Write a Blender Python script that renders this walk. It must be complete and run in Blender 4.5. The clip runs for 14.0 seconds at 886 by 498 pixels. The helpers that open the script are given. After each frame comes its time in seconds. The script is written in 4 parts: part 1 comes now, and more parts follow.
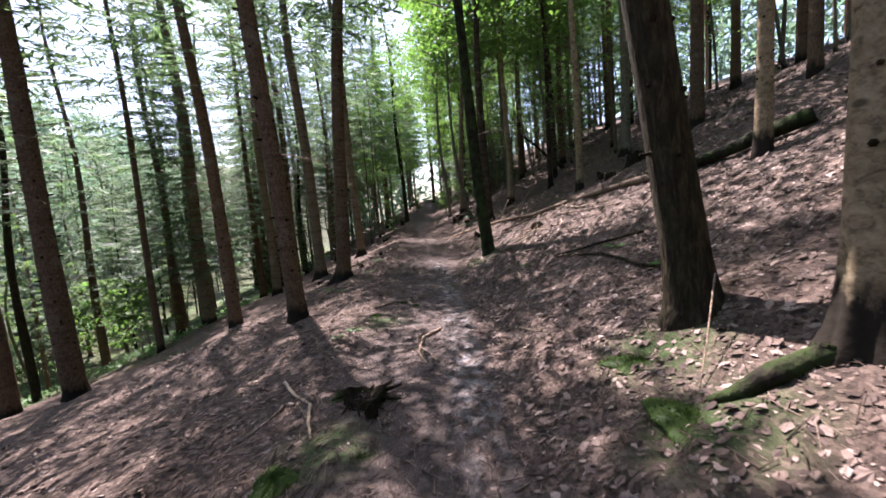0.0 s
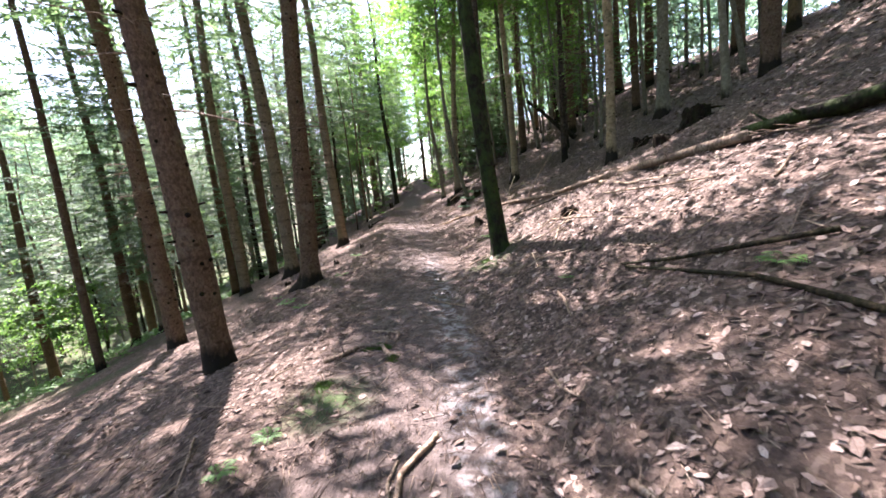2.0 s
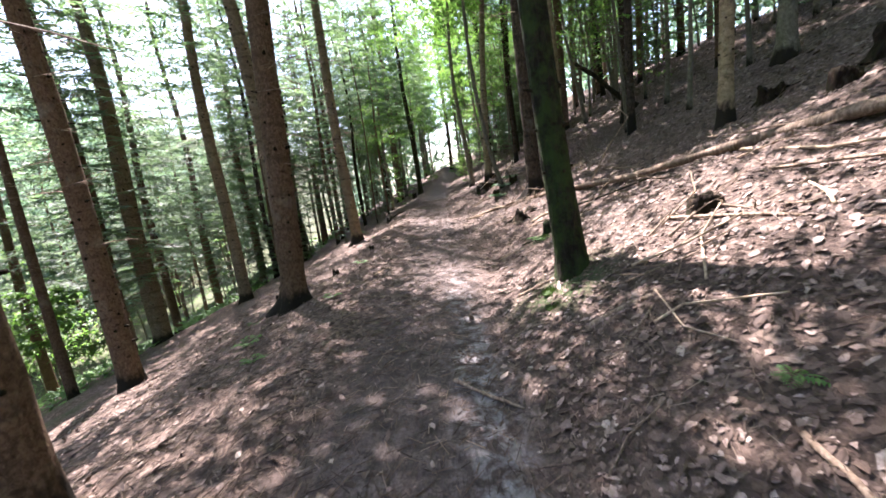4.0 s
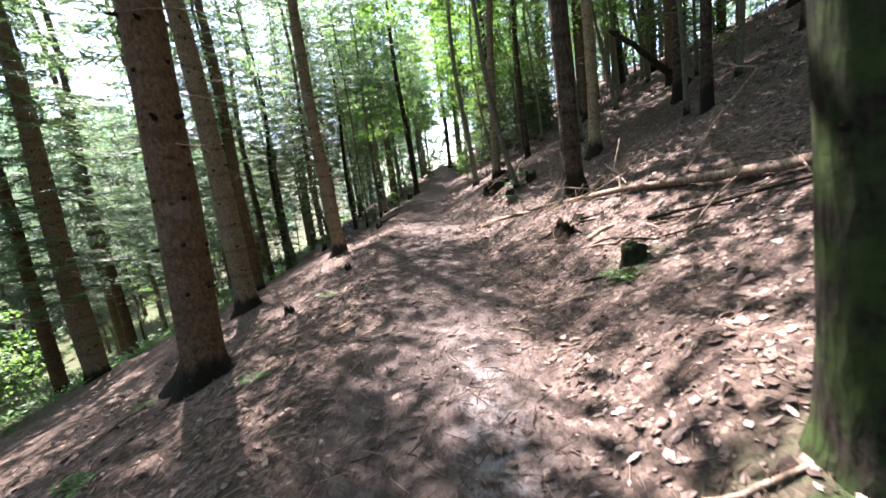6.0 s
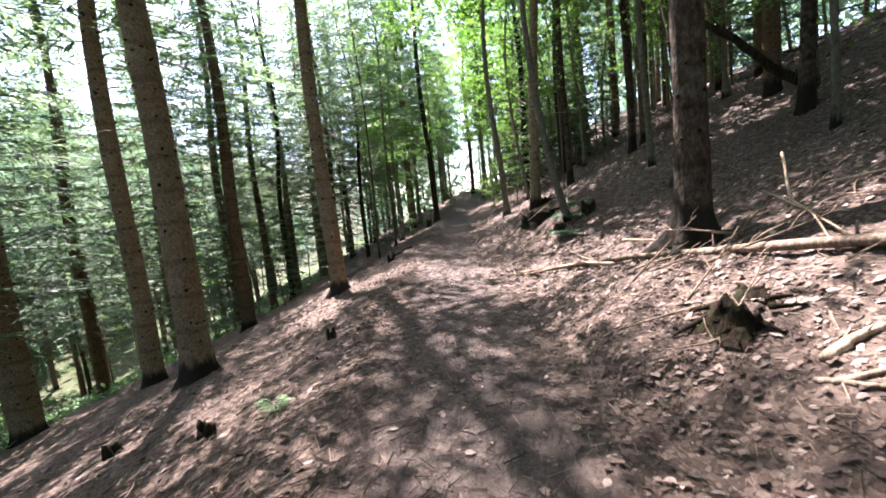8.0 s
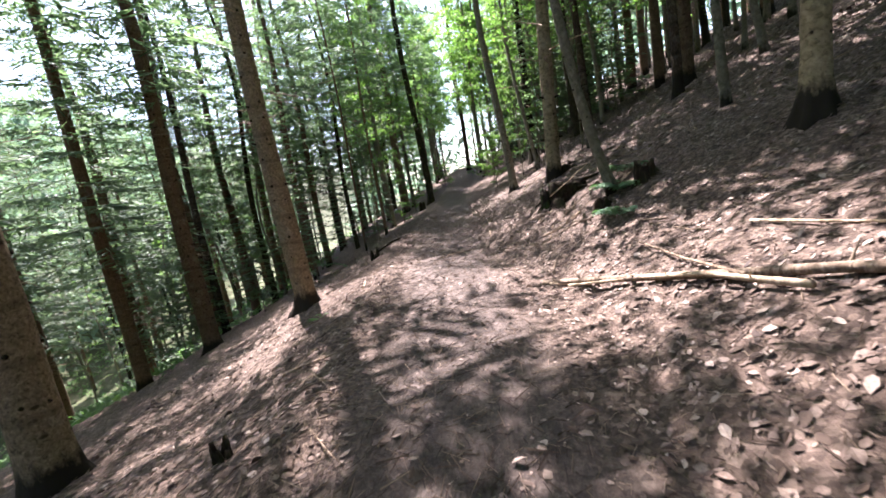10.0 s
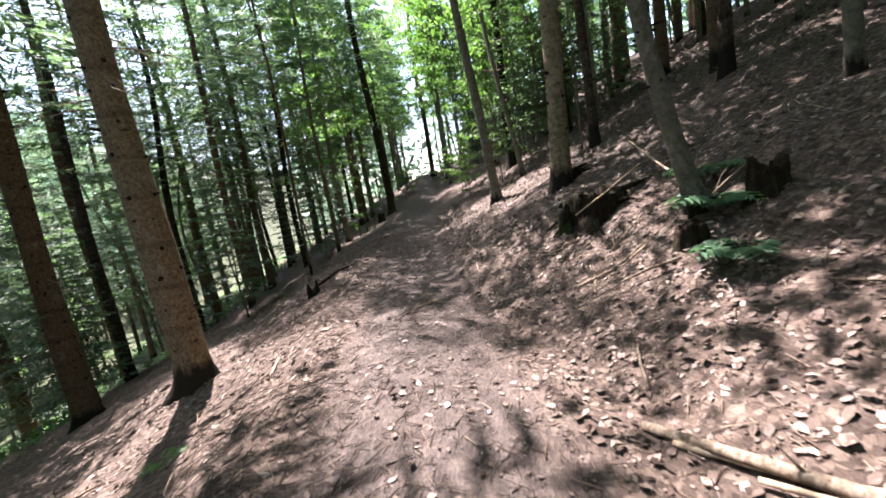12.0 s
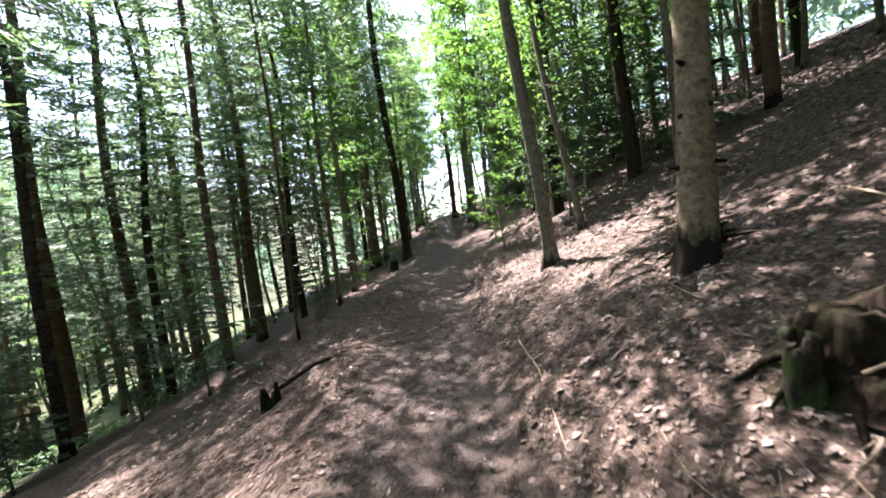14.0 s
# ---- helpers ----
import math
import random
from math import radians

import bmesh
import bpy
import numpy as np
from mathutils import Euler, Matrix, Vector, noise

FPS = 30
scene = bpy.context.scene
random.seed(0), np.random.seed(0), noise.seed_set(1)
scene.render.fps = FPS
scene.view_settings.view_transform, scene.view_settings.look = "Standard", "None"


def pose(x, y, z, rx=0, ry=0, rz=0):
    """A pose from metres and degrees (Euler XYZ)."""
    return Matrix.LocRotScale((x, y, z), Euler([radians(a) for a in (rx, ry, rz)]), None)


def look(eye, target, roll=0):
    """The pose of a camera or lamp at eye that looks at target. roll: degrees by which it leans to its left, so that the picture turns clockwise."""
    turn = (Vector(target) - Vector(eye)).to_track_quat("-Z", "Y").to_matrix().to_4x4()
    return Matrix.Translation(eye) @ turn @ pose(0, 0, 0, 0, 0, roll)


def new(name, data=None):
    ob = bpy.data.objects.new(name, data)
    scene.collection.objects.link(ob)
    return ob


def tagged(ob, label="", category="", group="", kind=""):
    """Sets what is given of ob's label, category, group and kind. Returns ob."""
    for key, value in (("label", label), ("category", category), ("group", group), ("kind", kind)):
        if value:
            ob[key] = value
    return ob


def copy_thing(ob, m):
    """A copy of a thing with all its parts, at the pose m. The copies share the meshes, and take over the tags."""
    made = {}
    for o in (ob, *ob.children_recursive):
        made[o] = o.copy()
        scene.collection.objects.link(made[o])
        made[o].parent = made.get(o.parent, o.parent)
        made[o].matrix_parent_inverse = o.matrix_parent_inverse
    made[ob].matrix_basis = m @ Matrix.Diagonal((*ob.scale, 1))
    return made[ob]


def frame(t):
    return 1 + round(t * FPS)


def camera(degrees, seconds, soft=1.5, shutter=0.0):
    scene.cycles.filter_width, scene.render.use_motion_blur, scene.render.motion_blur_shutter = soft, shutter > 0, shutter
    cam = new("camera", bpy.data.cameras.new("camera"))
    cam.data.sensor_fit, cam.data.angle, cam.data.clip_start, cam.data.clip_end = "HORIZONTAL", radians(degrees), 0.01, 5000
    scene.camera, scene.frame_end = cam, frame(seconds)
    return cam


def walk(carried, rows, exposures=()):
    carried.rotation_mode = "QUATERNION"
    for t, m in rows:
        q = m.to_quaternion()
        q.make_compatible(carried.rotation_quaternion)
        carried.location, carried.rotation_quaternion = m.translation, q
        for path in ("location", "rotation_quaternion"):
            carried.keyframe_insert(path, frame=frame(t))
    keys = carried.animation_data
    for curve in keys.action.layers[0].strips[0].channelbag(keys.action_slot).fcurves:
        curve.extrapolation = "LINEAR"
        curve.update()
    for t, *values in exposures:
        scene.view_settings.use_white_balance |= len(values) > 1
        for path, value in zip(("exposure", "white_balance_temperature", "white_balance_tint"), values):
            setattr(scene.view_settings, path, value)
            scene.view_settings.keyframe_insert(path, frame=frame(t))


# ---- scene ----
cam = camera(94.4, 14.0, soft=1.7, shutter=0.2)
PATH = [
    (0, (-0.001, -0.162, 1.61), (0.031, 1.826, 1.399), -4.6),
    (0.5, (-0.002, 0.559, 1.605), (0.05, 2.545, 1.376), -5.2),
    (1, (0.027, 1.246, 1.609), (0.076, 3.227, 1.343), -6.1),
    (1.5, (0.079, 1.964, 1.623), (0.139, 3.941, 1.329), -6.1),
    (2, (0.067, 2.633, 1.619), (0.121, 4.608, 1.308), -6.0),
    (2.5, (0.153, 3.312, 1.562), (0.129, 5.287, 1.247), -6.0),
    (3, (0.172, 4.023, 1.521), (0.121, 5.996, 1.197), -5.9),
    (3.2, (0.162, 4.331, 1.535), (0.096, 6.302, 1.206), -6.0),
    (5.3, (0.131, 7.351, 1.425), (0.044, 9.316, 1.062), -9.1),
    (5.5, (0.071, 7.661, 1.419), (-0.018, 9.626, 1.057), -8.7),
    (6, (-0.021, 8.42, 1.414), (-0.096, 10.387, 1.065), -7.5),
    (6.5, (-0.073, 9.161, 1.402), (-0.178, 11.13, 1.07), -6.7),
    (7, (-0.159, 9.82, 1.441), (-0.274, 11.798, 1.168), -5.7),
    (7.5, (-0.16, 10.492, 1.442), (-0.309, 12.471, 1.191), -5.6),
    (8, (-0.266, 11.183, 1.442), (-0.414, 13.166, 1.224), -5.5),
    (8.2, (-0.262, 11.425, 1.432), (-0.407, 13.409, 1.217), -6.0),
    (10.3, (-0.383, 14.38, 1.362), (-0.534, 16.348, 1.042), -9.9),
    (10.5, (-0.421, 14.652, 1.341), (-0.561, 16.622, 1.03), -10.1),
    (11, (-0.435, 15.336, 1.369), (-0.512, 17.304, 1.022), -10.7),
    (11.5, (-0.398, 16.113, 1.402), (-0.422, 18.083, 1.052), -10.4),
    (12, (-0.514, 16.854, 1.435), (-0.486, 18.829, 1.123), -9.4),
    (12.5, (-0.564, 17.561, 1.472), (-0.526, 19.54, 1.185), -8.7),
    (13, (-0.609, 18.261, 1.51), (-0.57, 20.245, 1.258), -7.7),
    (13.5, (-0.65, 18.961, 1.593), (-0.619, 20.948, 1.367), -7.0),
    (14, (-0.602, 19.808, 1.693), (-0.629, 21.805, 1.577), -6.9),
]
walk(cam, [(t, look(eye, target, roll)) for t, eye, target, roll in PATH], ((0.0, 2.4, 6100, 28), (1.0, 2.85, 6100, 28), (2.5, 3.35, 6100, 27), (8.0, 3.2, 6100, 24), (11.0, 3.1, 6050, 24), (12.5, 2.95, 6050, 20), (14.0, 3.3, 6050, 22)))

# ---- world, sun, exposure ----
SUN_TO = Vector((-0.26, 0.50, 0.95)).normalized()
world = bpy.data.worlds.new("world")
scene.world = world
world.use_nodes = True
wn = world.node_tree
sky = wn.nodes.new("ShaderNodeTexSky")
sky.sky_type = "NISHITA"
sky.sun_disc = False
sky.sun_elevation = math.asin(SUN_TO.z)
sky.sun_rotation = math.atan2(SUN_TO.x, SUN_TO.y)
sky.dust_density = 2.0
wn.nodes["Background"].inputs["Strength"].default_value = 0.088
wn.links.new(sky.outputs[0], wn.nodes["Background"].inputs[0])
sun_data = bpy.data.lights.new("sun", "SUN")
sun_data.energy, sun_data.angle, sun_data.color = 4.8, radians(0.55), (1.0, 0.95, 0.88)
sun = new("sun", sun_data)
sun.matrix_world = look((0, 0, 40), Vector((0, 0, 40)) - SUN_TO)


# ---- materials ----
def material(name):
    m = bpy.data.materials.new(name)
    m.use_nodes = True
    nt = m.node_tree
    return m, nt, nt.nodes["Principled BSDF"]


def node(nt, kind, **vals):
    n = nt.nodes.new(kind)
    for k, v in vals.items():
        n.inputs[k.replace("_", " ")].default_value = v
    return n


def noise_tex(nt, vec, scale, detail=6.0, rough=0.6, distort=0.0):
    n = node(nt, "ShaderNodeTexNoise", Scale=scale, Detail=detail, Roughness=rough, Distortion=distort)
    nt.links.new(vec, n.inputs["Vector"])
    return n.outputs["Fac"]


def ramp(nt, fac, *stops):
    r = nt.nodes.new("ShaderNodeValToRGB")
    els = r.color_ramp.elements
    while len(els) < len(stops):
        els.new(0.5)
    for e, (p, c) in zip(els, stops):
        e.position, e.color = p, (*c, 1.0)
    nt.links.new(fac, r.inputs["Fac"])
    return r.outputs["Color"]


def mix(nt, fac, a, b, mode="MIX"):
    n = nt.nodes.new("ShaderNodeMix")
    n.data_type, n.blend_type = "RGBA", mode
    for sock, v in ((n.inputs[0], fac), (n.inputs[6], a), (n.inputs[7], b)):
        if isinstance(v, bpy.types.NodeSocket):
            nt.links.new(v, sock)
        elif isinstance(v, tuple):
            sock.default_value = (*v, 1.0)
        else:
            sock.default_value = v
    return n.outputs[2]


def math_node(nt, op, a, b=0.0, clamp=False):
    n = nt.nodes.new("ShaderNodeMath")
    n.operation, n.use_clamp = op, clamp
    for sock, v in zip(n.inputs, (a, b)):
        if isinstance(v, bpy.types.NodeSocket):
            nt.links.new(v, sock)
        else:
            sock.default_value = v
    return n.outputs[0]


def span(nt, fac, lo, hi):
    n = nt.nodes.new("ShaderNodeMapRange")
    nt.links.new(fac, n.inputs[0])
    n.inputs[1].default_value, n.inputs[2].default_value = lo, hi
    return n.outputs[0]


def bump(nt, bsdf, height, strength, distance):
    b = node(nt, "ShaderNodeBump", Strength=strength, Distance=distance)
    nt.links.new(height, b.inputs["Height"])
    nt.links.new(b.outputs[0], bsdf.inputs["Normal"])


def coords(nt, scale=(1, 1, 1), which="Object"):
    c = nt.nodes.new("ShaderNodeTexCoord")
    m = nt.nodes.new("ShaderNodeMapping")
    m.inputs["Scale"].default_value = scale
    nt.links.new(c.outputs[which], m.inputs["Vector"])
    return m.outputs[0]


def bark_material(name, deep, mid, top, stretch=0.25, scale=22.0, depth=0.02, moss=0.0, rings=0.0, lichen=0.15, knots=0.0, sooty=0.0):
    """Bark: plates drawn out along the trunk, fine grain, lichen and moss patches, and per-tree tint."""
    m, nt, b = material(name)
    v = coords(nt, (1, 1, stretch))
    v1 = coords(nt)
    info = nt.nodes.new("ShaderNodeObjectInfo")
    plates = noise_tex(nt, v, scale, 5, 0.65, 0.6)
    grain = noise_tex(nt, v, scale * 5, 4, 0.7)
    cells = node(nt, "ShaderNodeTexVoronoi", Scale=scale * 1.1)
    nt.links.new(v, cells.inputs["Vector"])
    blot = noise_tex(nt, v1, 3.0, 4, 0.6)
    f = math_node(nt, "ADD", math_node(nt, "MULTIPLY", plates, 0.7), math_node(nt, "MULTIPLY", grain, 0.3))
    col = ramp(nt, f, (0.33, deep), (0.5, mid), (0.68, top))
    col = mix(nt, math_node(nt, "MULTIPLY", span(nt, blot, 0.55, 0.7), lichen), col, (0.33, 0.35, 0.29))
    if rings:
        w = node(nt, "ShaderNodeTexWave", Scale=0.55, Distortion=3.5, Detail=4.0)
        w.bands_direction = "Z"
        nt.links.new(v1, w.inputs["Vector"])
        col = mix(nt, math_node(nt, "MULTIPLY", span(nt, w.outputs["Fac"], 0.9, 1.0), rings), col, deep)
    if knots:
        kv = node(nt, "ShaderNodeTexVoronoi", Scale=3.2)
        nt.links.new(coords(nt, (1.0, 1.0, 1.9)), kv.inputs["Vector"])
        spot = math_node(nt, "SUBTRACT", 1.0, span(nt, math_node(nt, "ADD", kv.outputs["Distance"], math_node(nt, "MULTIPLY", grain, 0.06)), 0.12, 0.20))
        col = mix(nt, math_node(nt, "MULTIPLY", spot, knots), col, deep)
    if moss:
        mo = noise_tex(nt, v1, 5.0, 6, 0.7)
        col = mix(nt, math_node(nt, "MULTIPLY", span(nt, mo, 0.42, 0.6), moss), col, (0.028, 0.046, 0.013))
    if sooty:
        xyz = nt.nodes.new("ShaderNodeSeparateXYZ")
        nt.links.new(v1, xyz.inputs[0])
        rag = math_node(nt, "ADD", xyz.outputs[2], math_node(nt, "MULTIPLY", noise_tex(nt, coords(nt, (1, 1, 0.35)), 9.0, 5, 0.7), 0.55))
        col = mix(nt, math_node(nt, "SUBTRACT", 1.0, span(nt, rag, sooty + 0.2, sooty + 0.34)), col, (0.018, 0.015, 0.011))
    tint = ramp(nt, info.outputs["Random"], (0.0, (0.75, 0.75, 0.75)), (1.0, (1.15, 1.1, 1.05)))
    col = mix(nt, 1.0, col, tint, "MULTIPLY")
    nt.links.new(col, b.inputs["Base Color"])
    b.inputs["Roughness"].default_value = 0.92
    b.inputs["Specular IOR Level"].default_value = 0.07
    hgt = math_node(nt, "ADD", math_node(nt, "MULTIPLY", cells.outputs["Distance"], 0.8), f)
    bump(nt, b, hgt, 0.8, depth)
    return m


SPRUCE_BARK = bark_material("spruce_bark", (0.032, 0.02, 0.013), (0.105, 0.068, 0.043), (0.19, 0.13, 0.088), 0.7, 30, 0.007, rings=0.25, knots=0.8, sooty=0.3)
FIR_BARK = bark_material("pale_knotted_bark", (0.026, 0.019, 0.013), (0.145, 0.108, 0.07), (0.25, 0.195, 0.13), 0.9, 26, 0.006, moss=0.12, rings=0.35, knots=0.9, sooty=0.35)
OAK_BARK = bark_material("ridged_dark_bark", (0.008, 0.006, 0.004), (0.023, 0.018, 0.012), (0.068, 0.054, 0.03), 0.2, 26, 0.03, moss=0.15, lichen=0.03)
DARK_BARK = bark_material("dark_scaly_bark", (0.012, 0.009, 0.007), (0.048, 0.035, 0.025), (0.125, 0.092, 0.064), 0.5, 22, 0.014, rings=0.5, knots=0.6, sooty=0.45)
MOSS_BARK = bark_material("mossy_dark_bark", (0.005, 0.004, 0.003), (0.014, 0.012, 0.009), (0.034, 0.028, 0.02), 0.25, 24, 0.02, moss=0.85, lichen=0.0)
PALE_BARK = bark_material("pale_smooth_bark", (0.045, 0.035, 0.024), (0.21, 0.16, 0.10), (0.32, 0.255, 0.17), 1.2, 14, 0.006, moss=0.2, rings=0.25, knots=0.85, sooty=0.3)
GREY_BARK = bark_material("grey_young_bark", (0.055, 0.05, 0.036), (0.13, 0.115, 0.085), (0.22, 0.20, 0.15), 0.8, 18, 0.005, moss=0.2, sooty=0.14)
DEAD_WOOD = bark_material("dead_wood", (0.045, 0.03, 0.02), (0.17, 0.125, 0.09), (0.36, 0.29, 0.22), 0.3, 30, 0.008, lichen=0.05)
PALE_WOOD = bark_material("bleached_wood", (0.13, 0.09, 0.06), (0.34, 0.26, 0.18), (0.52, 0.42, 0.31), 0.2, 30, 0.006, lichen=0.05)
ROTTEN = bark_material("rotten_wood", (0.004, 0.003, 0.002), (0.014, 0.009, 0.006), (0.042, 0.028, 0.018), 0.2, 20, 0.03, moss=0.2, lichen=0.0)


def leaf_material(name, lo, hi, glow, shine=0.35, rand="island", through_mix=0.45):
    """Living leaf or needle: diffuse and gloss, with light shining through."""
    m, nt, b = material(name)
    if rand == "island":
        src = nt.nodes.new("ShaderNodeNewGeometry").outputs["Random Per Island"]
    else:
        src = nt.nodes.new("ShaderNodeObjectInfo").outputs["Random"]
    n = noise_tex(nt, coords(nt), 1.3, 3, 0.6)
    f = math_node(nt, "ADD", math_node(nt, "MULTIPLY", src, 0.6), math_node(nt, "MULTIPLY", n, 0.4))
    col = ramp(nt, f, (0.15, lo), (0.8, hi))
    nt.links.new(col, b.inputs["Base Color"])
    b.inputs["Roughness"].default_value = 0.5
    b.inputs["Specular IOR Level"].default_value = shine
    tr = nt.nodes.new("ShaderNodeBsdfTranslucent")
    nt.links.new(mix(nt, 1.0, col, glow, "MULTIPLY"), tr.inputs["Color"])
    mx = nt.nodes.new("ShaderNodeMixShader")
    mx.inputs[0].default_value = through_mix
    nt.links.new(b.outputs[0], mx.inputs[1])
    nt.links.new(tr.outputs[0], mx.inputs[2])
    nt.links.new(mx.outputs[0], nt.nodes["Material Output"].inputs["Surface"])
    return m


NEEDLES = leaf_material("spruce_needles", (0.04, 0.064, 0.038), (0.095, 0.135, 0.07), (1.9, 2.1, 1.5), 0.4, through_mix=0.55)
BEECH = leaf_material("beech_leaves", (0.055, 0.11, 0.028), (0.11, 0.17, 0.045), (1.6, 1.9, 1.1), 0.4, through_mix=0.55)
FERN = leaf_material("fern_fronds", (0.05, 0.11, 0.03), (0.10, 0.18, 0.05), (1.5, 1.8, 1.0), 0.3)
GLOSSY = leaf_material("glossy_shrub_leaves", (0.03, 0.075, 0.03), (0.07, 0.14, 0.06), (1.2, 1.5, 0.9), 0.6, through_mix=0.3)
# Distant foliage: haze is painted in as a paler, bluer green.
HAZED_LEAVES = leaf_material("hazed_far_foliage", (0.07, 0.115, 0.085), (0.16, 0.22, 0.15), (1.6, 1.8, 1.5), 0.3, through_mix=0.5)


def dry_material(name, stops, gloss=0.25):
    """Dead leaves or twigs: each one its own shade of brown."""
    m, nt, b = material(name)
    src = nt.nodes.new("ShaderNodeNewGeometry").outputs["Random Per Island"]
    v = coords(nt)
    col = ramp(nt, src, *stops)
    col = mix(nt, span(nt, noise_tex(nt, v, 70, 4, 0.7), 0.35, 0.7), mix(nt, 1.0, col, (0.6, 0.55, 0.5), "MULTIPLY"), col)
    col = mix(nt, span(nt, noise_tex(nt, v, 0.8, 3, 0.6), 0.35, 0.65), mix(nt, 1.0, col, (0.7, 0.66, 0.62), "MULTIPLY"), col)
    nt.links.new(col, b.inputs["Base Color"])
    b.inputs["Roughness"].default_value = 0.75
    b.inputs["Specular IOR Level"].default_value = gloss
    return m


LITTER = dry_material("dry_leaves", ((0.0, (0.045, 0.028, 0.02)), (0.35, (0.11, 0.075, 0.055)), (0.68, (0.21, 0.155, 0.128)), (0.9, (0.32, 0.25, 0.212)), (1.0, (0.48, 0.395, 0.34))))
TWIGS = dry_material("dry_twigs", ((0.0, (0.04, 0.026, 0.018)), (0.6, (0.14, 0.095, 0.07)), (1.0, (0.36, 0.28, 0.21))))
MOSS = leaf_material("moss", (0.02, 0.04, 0.008), (0.055, 0.09, 0.017), (1.0, 1.1, 0.6), 0.1, through_mix=0.25)


def ground_material():
    m, nt, b = material("forest_floor")
    v = coords(nt)
    at = nt.nodes.new("ShaderNodeAttribute")
    at.attribute_name = "trodden"
    path = at.outputs["Fac"]
    at2 = nt.nodes.new("ShaderNodeAttribute")
    at2.attribute_name = "mossy"
    big = noise_tex(nt, v, 0.9, 5, 0.6)
    mid = noise_tex(nt, v, 7.0, 6, 0.7, 0.4)
    fine = noise_tex(nt, v, 60.0, 5, 0.75)
    needle = node(nt, "ShaderNodeTexVoronoi", Scale=45.0, Randomness=1.0)
    nt.links.new(coords(nt, (1, 0.35, 1)), needle.inputs["Vector"])
    flakes = node(nt, "ShaderNodeTexVoronoi", Scale=26.0, Randomness=1.0)
    nt.links.new(v, flakes.inputs["Vector"])
    grit = noise_tex(nt, v, 170.0, 4, 0.8)
    f = math_node(nt, "ADD", math_node(nt, "ADD", math_node(nt, "MULTIPLY", mid, 0.38), math_node(nt, "MULTIPLY", fine, 0.34)), math_node(nt, "MULTIPLY", grit, 0.28))
    litter = ramp(nt, f, (0.37, (0.018, 0.012, 0.008)), (0.49, (0.066, 0.045, 0.034)), (0.59, (0.17, 0.122, 0.098)), (0.68, (0.32, 0.24, 0.205)))
    sep = nt.nodes.new("ShaderNodeSeparateColor")
    nt.links.new(flakes.outputs["Color"], sep.inputs[0])
    litter = mix(nt, 0.45, litter, ramp(nt, sep.outputs[0], (0.0, (0.035, 0.022, 0.015)), (0.6, (0.13, 0.088, 0.064)), (1.0, (0.34, 0.25, 0.19))))
    dirt = ramp(nt, f, (0.36, (0.028, 0.02, 0.016)), (0.5, (0.092, 0.069, 0.058)), (0.64, (0.21, 0.165, 0.14)))
    col = mix(nt, path, litter, dirt)
    col = mix(nt, span(nt, big, 0.3, 0.75), mix(nt, 1.0, col, (0.72, 0.70, 0.68), "MULTIPLY"), col)
    # Grey mud streak; its damp shine is put into the paler colour.
    at3 = nt.nodes.new("ShaderNodeAttribute")
    at3.attribute_name = "mud_sheen"
    mud_sheen = math_node(nt, "MULTIPLY", at3.outputs["Fac"], math_node(nt, "MULTIPLY", span(nt, mid, 0.45, 0.60), span(nt, big, 0.30, 0.55)), True)
    col = mix(nt, mud_sheen, col, mix(nt, fine, (0.09, 0.083, 0.08), (0.34, 0.32, 0.31)))
    mo = math_node(nt, "MULTIPLY", at2.outputs["Fac"], span(nt, mid, 0.36, 0.52), True)
    col = mix(nt, mo, col, mix(nt, fine, (0.02, 0.036, 0.01), (0.055, 0.08, 0.022)))
    nt.links.new(col, b.inputs["Base Color"])
    nt.links.new(math_node(nt, "SUBTRACT", 0.95, math_node(nt, "MULTIPLY", mud_sheen, 0.45)), b.inputs["Roughness"])
    b.inputs["Specular IOR Level"].default_value = 0.25
    hgt = math_node(nt, "ADD", f, math_node(nt, "MULTIPLY", needle.outputs["Distance"], 0.5))
    bump(nt, b, hgt, 1.0, 0.03)
    return m


GROUND = ground_material()


# ---- mesh helpers ----
def put_mesh(name, verts, faces, mat, smooth=False):
    me = bpy.data.meshes.new(name)
    me.from_pydata(verts, [], faces)
    me.materials.append(mat)
    if smooth:
        me.shade_smooth()
    return me


def part(name, me, parent, label="", m=None):
    ob = new(name, me)
    ob.parent = parent
    if m is not None:
        ob.matrix_basis = m
    if label:
        ob["label"] = label
    return ob


def empty(name, m, label, category, group="", kind=""):
    ob = new(name)
    ob.empty_display_size = 0.2
    ob.matrix_basis = m
    return tagged(ob, label, category, group, kind)


def tube(verts, faces, points, radii, sides=8, cap=True, squash=None):
    """Adds a bent tapered tube along points to the lists."""
    base = len(verts)
    n = len(points)
    run = (points[-1] - points[0]).normalized()
    ref = Vector((1, 0, 0)) if abs(run.z) > 0.75 else Vector((0, 0, 1))
    for i, p in enumerate(points):
        d = (points[min(i + 1, n - 1)] - points[max(i - 1, 0)]).normalized()
        a = d.cross(ref)
        if a.length < 0.05:
            a = d.cross(Vector((0, 1, 0)))
        a.normalize()
        c = d.cross(a)
        for k in range(sides):
            t = 2 * math.pi * k / sides
            r = radii[i] * (squash(i, t) if squash else 1.0)
            verts.append(p + a * (math.cos(t) * r) + c * (math.sin(t) * r))
    for i in range(n - 1):
        for k in range(sides):
            k2 = (k + 1) % sides
            faces.append((base + i * sides + k, base + i * sides + k2, base + (i + 1) * sides + k2, base + (i + 1) * sides + k))
    if cap:
        faces.append(tuple(base + k for k in range(sides))[::-1])
        faces.append(tuple(base + (n - 1) * sides + k for k in range(sides)))


